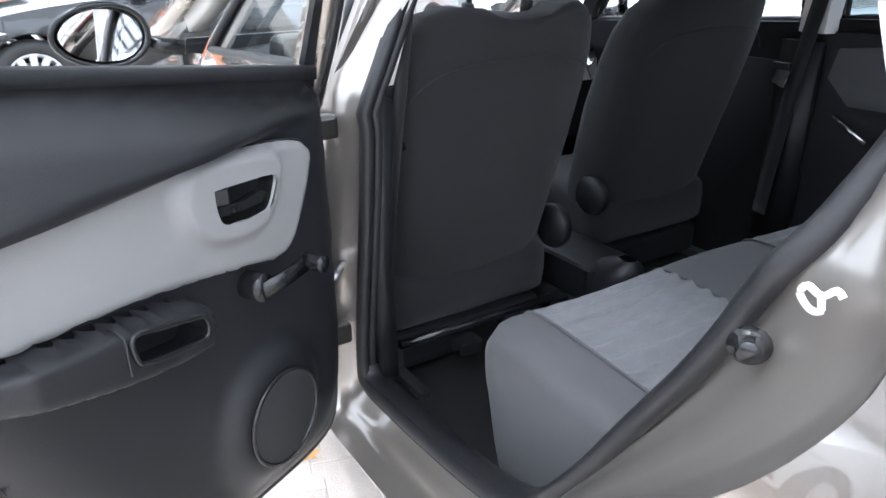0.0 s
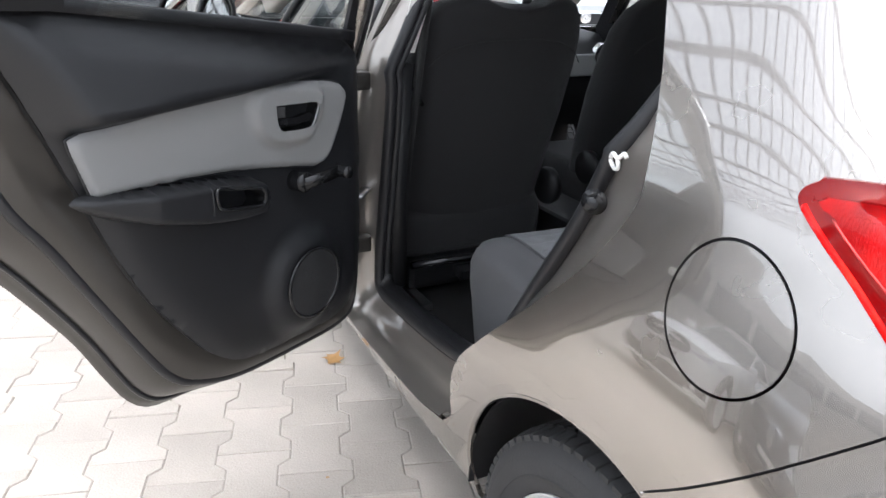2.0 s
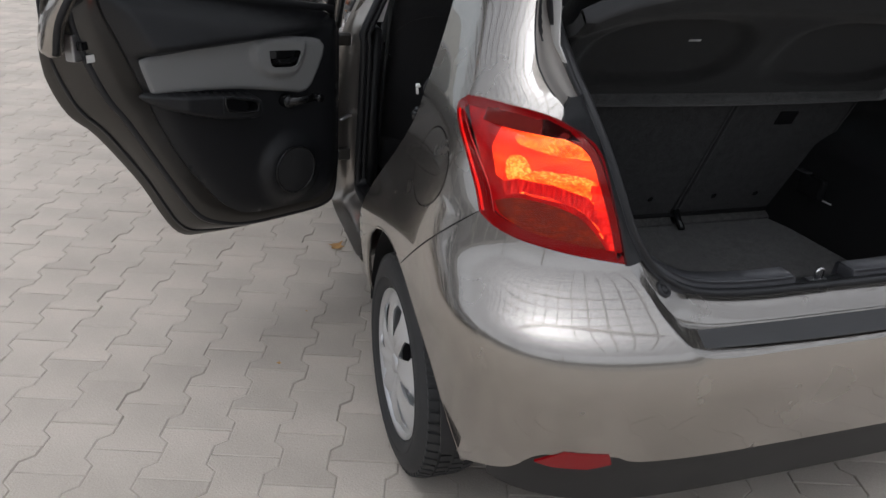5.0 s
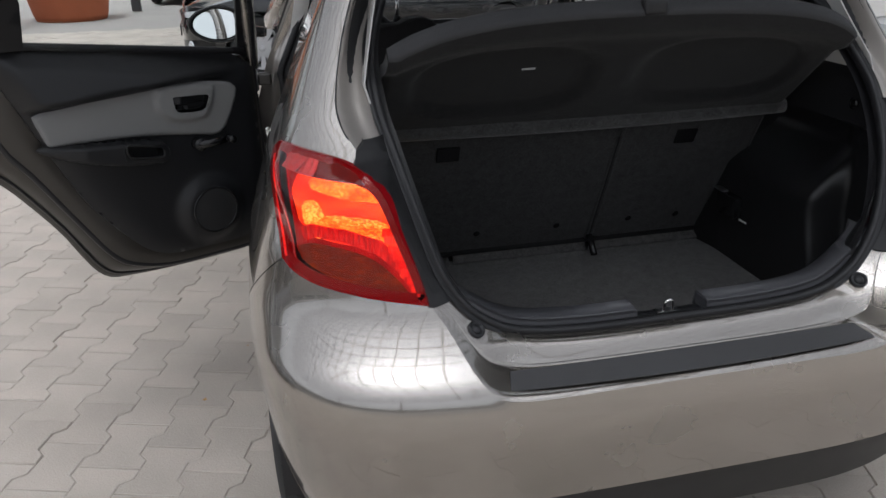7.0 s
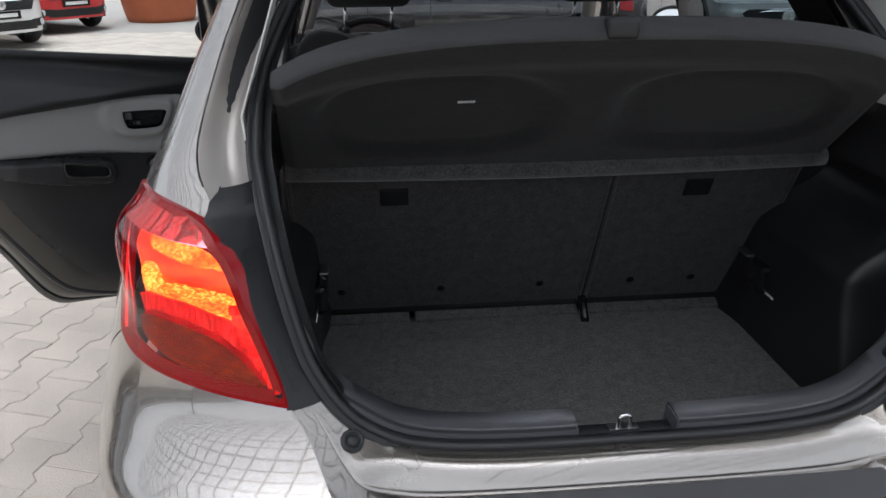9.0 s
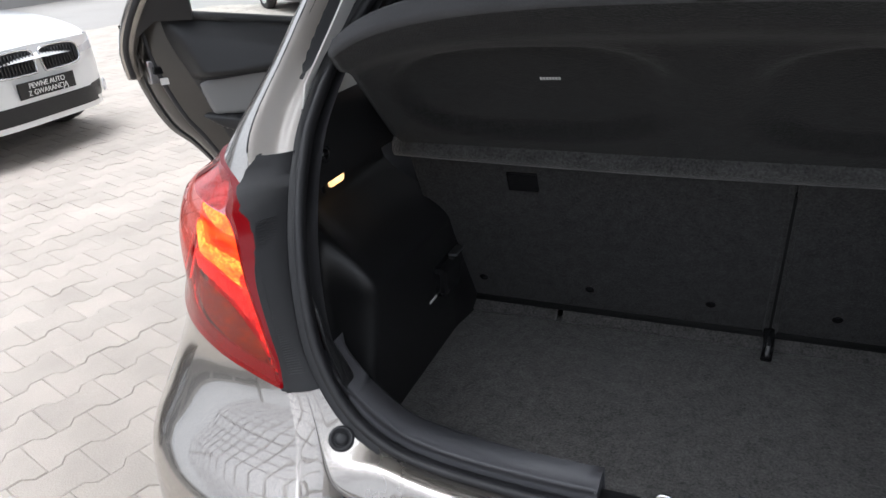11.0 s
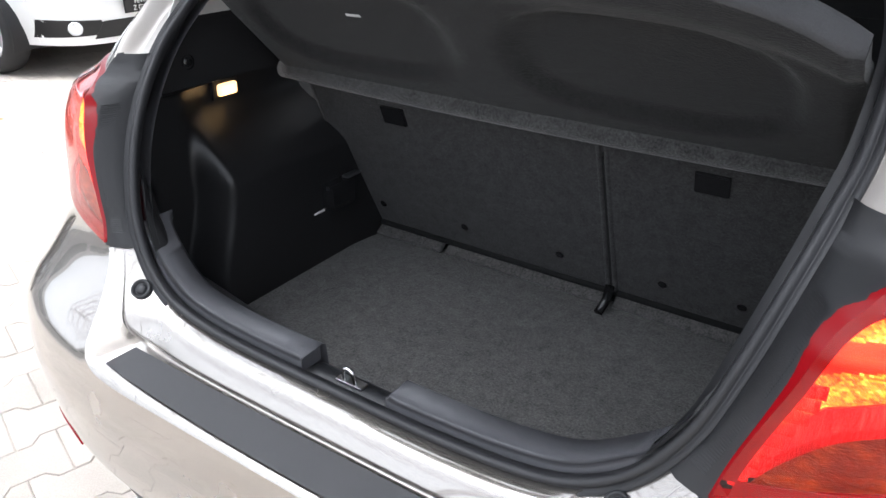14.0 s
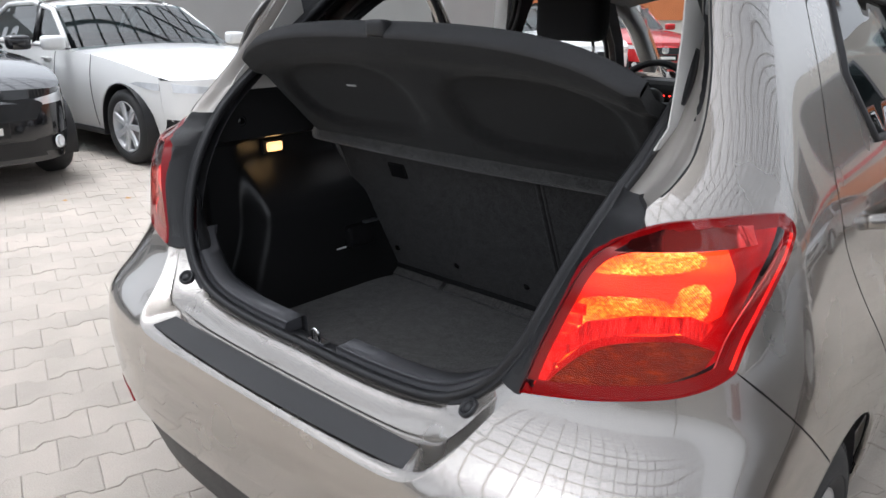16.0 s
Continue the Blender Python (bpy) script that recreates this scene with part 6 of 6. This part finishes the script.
parked_car("grey_compact_car", "pale grey compact car parked alongside", pose(3.6, 1.2, 0, 0, 0, 3), M_silvercar, 4.2, .87, 1.48, .31, 8, "mesh")

# terracotta planter
M_terra = material("terracotta_concrete", (0.46, 0.135, 0.06), 0.8, vary=0.3, vary_scale=5, grain=0.3, grain_scale=120, bump=0.5, bump_scale=90)
planter = thing("planter", "large round terracotta planter on the paving", "planter", pose(-4.5, 14.25, 0))
mesh_object("planter_bowl", *lathe([(.0, .0), (.0, .62), (.10, .66), (.75, .78), (.86, .82), (.88, .78), (.80, .72), (.72, .0)], 40, "z"), M_terra, planter)
mesh_object("planter_soil", *lathe([(.74, .0), (.76, .40), (.74, .72)], 30, "z"), M_joint, planter, "dark soil")

# building at the end of the yard
M_wall = material("cream_render_wall", (0.52, 0.49, 0.44), 0.85, vary=0.15, vary_scale=1.2, bump=0.3, bump_scale=60)
M_orange = material("orange_brick_panel", (0.50, 0.16, 0.055), 0.8, vary=0.3, vary_scale=4, grain=0.3, grain_scale=80, bump=0.4, bump_scale=60)
M_winframe = material("grey_window_frame", (0.22, 0.22, 0.23), 0.5, vary=0.1)
hall = thing("showroom_building", "cream and orange showroom with tall windows at the yard's end", "building")
part("hall_wall", block((36, .3, 5.2), (2, 22, 2.6)), M_wall, hall)
part("orange_band", block((36, .06, .9), (2, 21.82, 1.5)), M_orange, hall, "orange wall band")
part("red_stripe", block((36, .07, .12), (2, 21.80, 2.2)), M_redcar, hall, "thin red stripe")
for k in range(9):
    w = part("hall_window", block((2.6, .08, 1.9), (-13 + 3.8 * k, 21.80, 3.5), .02), M_darkglass, hall, "tall tinted window")
    part("hall_window_frame", block((2.8, .05, 2.1), (-13 + 3.8 * k, 21.83, 3.5), .02), M_winframe, w)

# plain walls that close the yard, the western one with a ribbon of windows; south and east unseen, added to darken
# reflections
M_yard = material("grey_yard_wall", (0.32, 0.315, 0.305), 0.85, vary=0.25, vary_scale=.8, bump=0.3, bump_scale=40)
for name, size, at in (("yard_wall_west", (.3, 60, 3.8), (-17, 2, 1.9)), ("yard_wall_south", (50, .3, 2.0), (0, -15, 1.0)), ("yard_wall_east", (.3, 60, 2.4), (15, 2, 1.2))):
    tagged(part(name, block(size, at), M_yard), "plain grey rendered wall added to close the yard", "wall", kind="structure")
for k in range(8):
    win = part(f"yard_window_{k + 1}", block((.08, 3.4, 1.0), (-16.82, -12 + 4.0 * k, 2.7), .02), M_darkglass)
    tagged(win, "wide tinted window in the grey yard wall", "window", kind="structure")
    part("window_frame", block((.05, 3.6, 1.2), (-16.84, -12 + 4.0 * k, 2.7), .02), M_winframe, win)

# glazed lattice canopy over the yard
M_beam = material("grey_steel_beam", (0.07, 0.072, 0.075), 0.5, 0.3, vary=0.2)
M_deck = material("grey_roof_panel", (0.42, 0.42, 0.415), 0.6, vary=0.15)
canopy = thing("lattice_canopy", "grey steel lattice canopy over the yard", "canopy", kind="structure")
for k in range(38):
    part("canopy_bar", block((.055, 26, .05), (-12 + .65 * k, 3, 5.4 + .0279 * k)), M_beam, canopy)
for k in range(54):
    part("canopy_purlin", block((24.2, .042, .04), (.05, -9.6 + .48 * k, 6.02), 0, turn=Matrix.Rotation(-math.atan(.045 / 1.05), 4, "Y")), M_beam, canopy)
for x0, x1 in ((-2.2, 1.4), (2.2, 2.8)):
    part("canopy_deck", block((x1 - x0, 17.4, .05), ((x0 + x1) / 2, 6.9, 5.74 + .043 * (x0 + x1) / 2)), M_deck, canopy, "plain grey roof panel of the canopy")
for x in (-11.5, -3.5, 9.5):
    for y in (-9.5, 15.5):
        part("canopy_column", block((.18, .18, 5.6), (x, y, 2.8), .02), M_beam, canopy)

# ---- paving: interlocking stones laid in rows ----
PL, PW, TURNP = .210, .164, radians(-17.5)
half_len, wide_h, slim_h = PL / 2 - .0014, .0975 - .0012, .0665 - .0012


def stone_outline(inset):
    a, w, s = half_len - inset, wide_h - inset, slim_h - inset
    return [(-w, -a), (w, -a), (w, -.066), (s, -.040), (s, .040), (w, .066), (w, a), (-w, a), (-w, .066), (-s, .040), (-s, -.040), (-w, -.066)]


def stone_mesh(seed):
    rnd = random.Random(seed)
    top, mid = stone_outline(.003), stone_outline(0)
    z = rnd.uniform(-.0012, .0012)
    tx, ty = rnd.uniform(-.004, .004), rnd.uniform(-.004, .004)
    v = [(x, y, z + tx * x + ty * y) for x, y in top] + [(x, y, -.0025) for x, y in mid] + [(x, y, -.014) for x, y in mid]
    f = [tuple(range(12))] + [(12 + i, 12 + (i + 1) % 12, (i + 1) % 12, i) for i in range(12)] + [(24 + i, 24 + (i + 1) % 12, 12 + (i + 1) % 12, 12 + i) for i in range(12)]
    return v, f


ground = mesh_object("ground", [(-80, -80, -.0032), (80, -80, -.0032), (80, 80, -.0032), (-80, 80, -.0032)], [(0, 1, 2, 3)], M_joint)
tagged(ground, "sandy ground under grey-beige concrete paving", "ground", kind="structure")
pavement = thing("pavement", "pale grey-beige interlocking concrete paving stones", "pavement", kind="structure")
kinds = []
for k in range(6):
    v, f = stone_mesh(k)
    me = bpy.data.meshes.new("paving_stone")
    me.from_pydata(v, [], f)
    me.materials.append(M_paver)
    kinds.append((me, v, f))
ct, st = math.cos(TURNP), math.sin(TURNP)
near, rest_v, rest_f = [], [], []
spots = []
for i in range(-75, 76):
    for j in range(-60, 90):
        a, b = i * PW, (j + .5 * (i % 2)) * PL
        x, y = -1.03 + a * ct - b * st, .80 + a * st + b * ct
        if -10.5 < x < 5 and -4 < y < 12:
            spots.append((x, y))
inner = [p for p in spots if -2.15 < p[0] < -.55 and -1.1 < p[1] < 2.6]
inner = sorted(inner, key=lambda p: math.dist(p, (-1.25, .6)))[:290]
chosen = set(inner)
rnd = random.Random(5)
for x, y in spots:
    k = rnd.randrange(6)
    me, v, f = kinds[k]
    flip = rnd.choice((0, math.pi))
    dz = rnd.uniform(-.0015, .0015)
    if (x, y) in chosen:
        ob = new("paving_stone", me)
        ob.parent = pavement
        ob.matrix_world = Matrix.Translation((x, y, dz)) @ Matrix.Rotation(TURNP + flip + rnd.uniform(-.006, .006), 4, "Z")
    else:
        i0 = len(rest_v)
        c, s = math.cos(TURNP + flip), math.sin(TURNP + flip)
        rest_v += [(x + c * p - s * q, y + s * p + c * q, r + dz) for p, q, r in v]
        rest_f += [tuple(i0 + n for n in t) for t in f]
rest = mesh_object("paving_field", rest_v, rest_f, M_paver, pavement, smooth=False)
rest["kind"] = "stuff"
# plain asphalt-like apron beyond the stones
M_far = material("distant_paving", (0.30, 0.285, 0.265), 0.85, vary=0.3, vary_scale=.8, grain=0.3, grain_scale=60, bump=0.6, bump_scale=40)
for x0, x1, y0, y1 in ((-60, -10.4, -60, 60), (4.9, 60, -60, 60), (-10.4, 4.9, 11.9, 60), (-10.4, 4.9, -60, -3.9)):
    ob = mesh_object("far_paving", [(x0, y0, -.002), (x1, y0, -.002), (x1, y1, -.002), (x0, y1, -.002)], [(0, 1, 2, 3)], M_far)
    tagged(ob, "pale grey distant paving", "pavement", kind="structure")

# fallen leaves
M_leaf = material("dry_brown_leaf", (0.42, 0.24, 0.09), 0.75, vary=0.6, vary_scale=60)
for x, y, s, r in ((-.77, 1.42, .085, .3), (-1.117, .531, .02, 1.0), (-.98, .86, .012, 2.0), (-4.1, 1.05, .06, .6), (-4.35, .70, .05, 2.2)):
    pts = [(0, -.5), (.12, -.2), (.38, -.25), (.25, 0), (.5, .2), (.2, .2), (.05, .55), (-.12, .25), (-.45, .28), (-.25, .02), (-.42, -.2), (-.1, -.2)]
    v, f = fill(pts, .14)
    lf = mesh_object("fallen_leaf", [((p[0]) * s, p[1] * s, s * (.12 * p[0] * p[0] * 4 + .05 * math.sin(9 * p[1]))) for p in v], f, M_leaf)
    lf.matrix_world = pose(x, y, .006, 0, 0, math.degrees(r))
    tagged(lf, "dry brown leaf lying on the paving", "leaf", "fallen leaves")
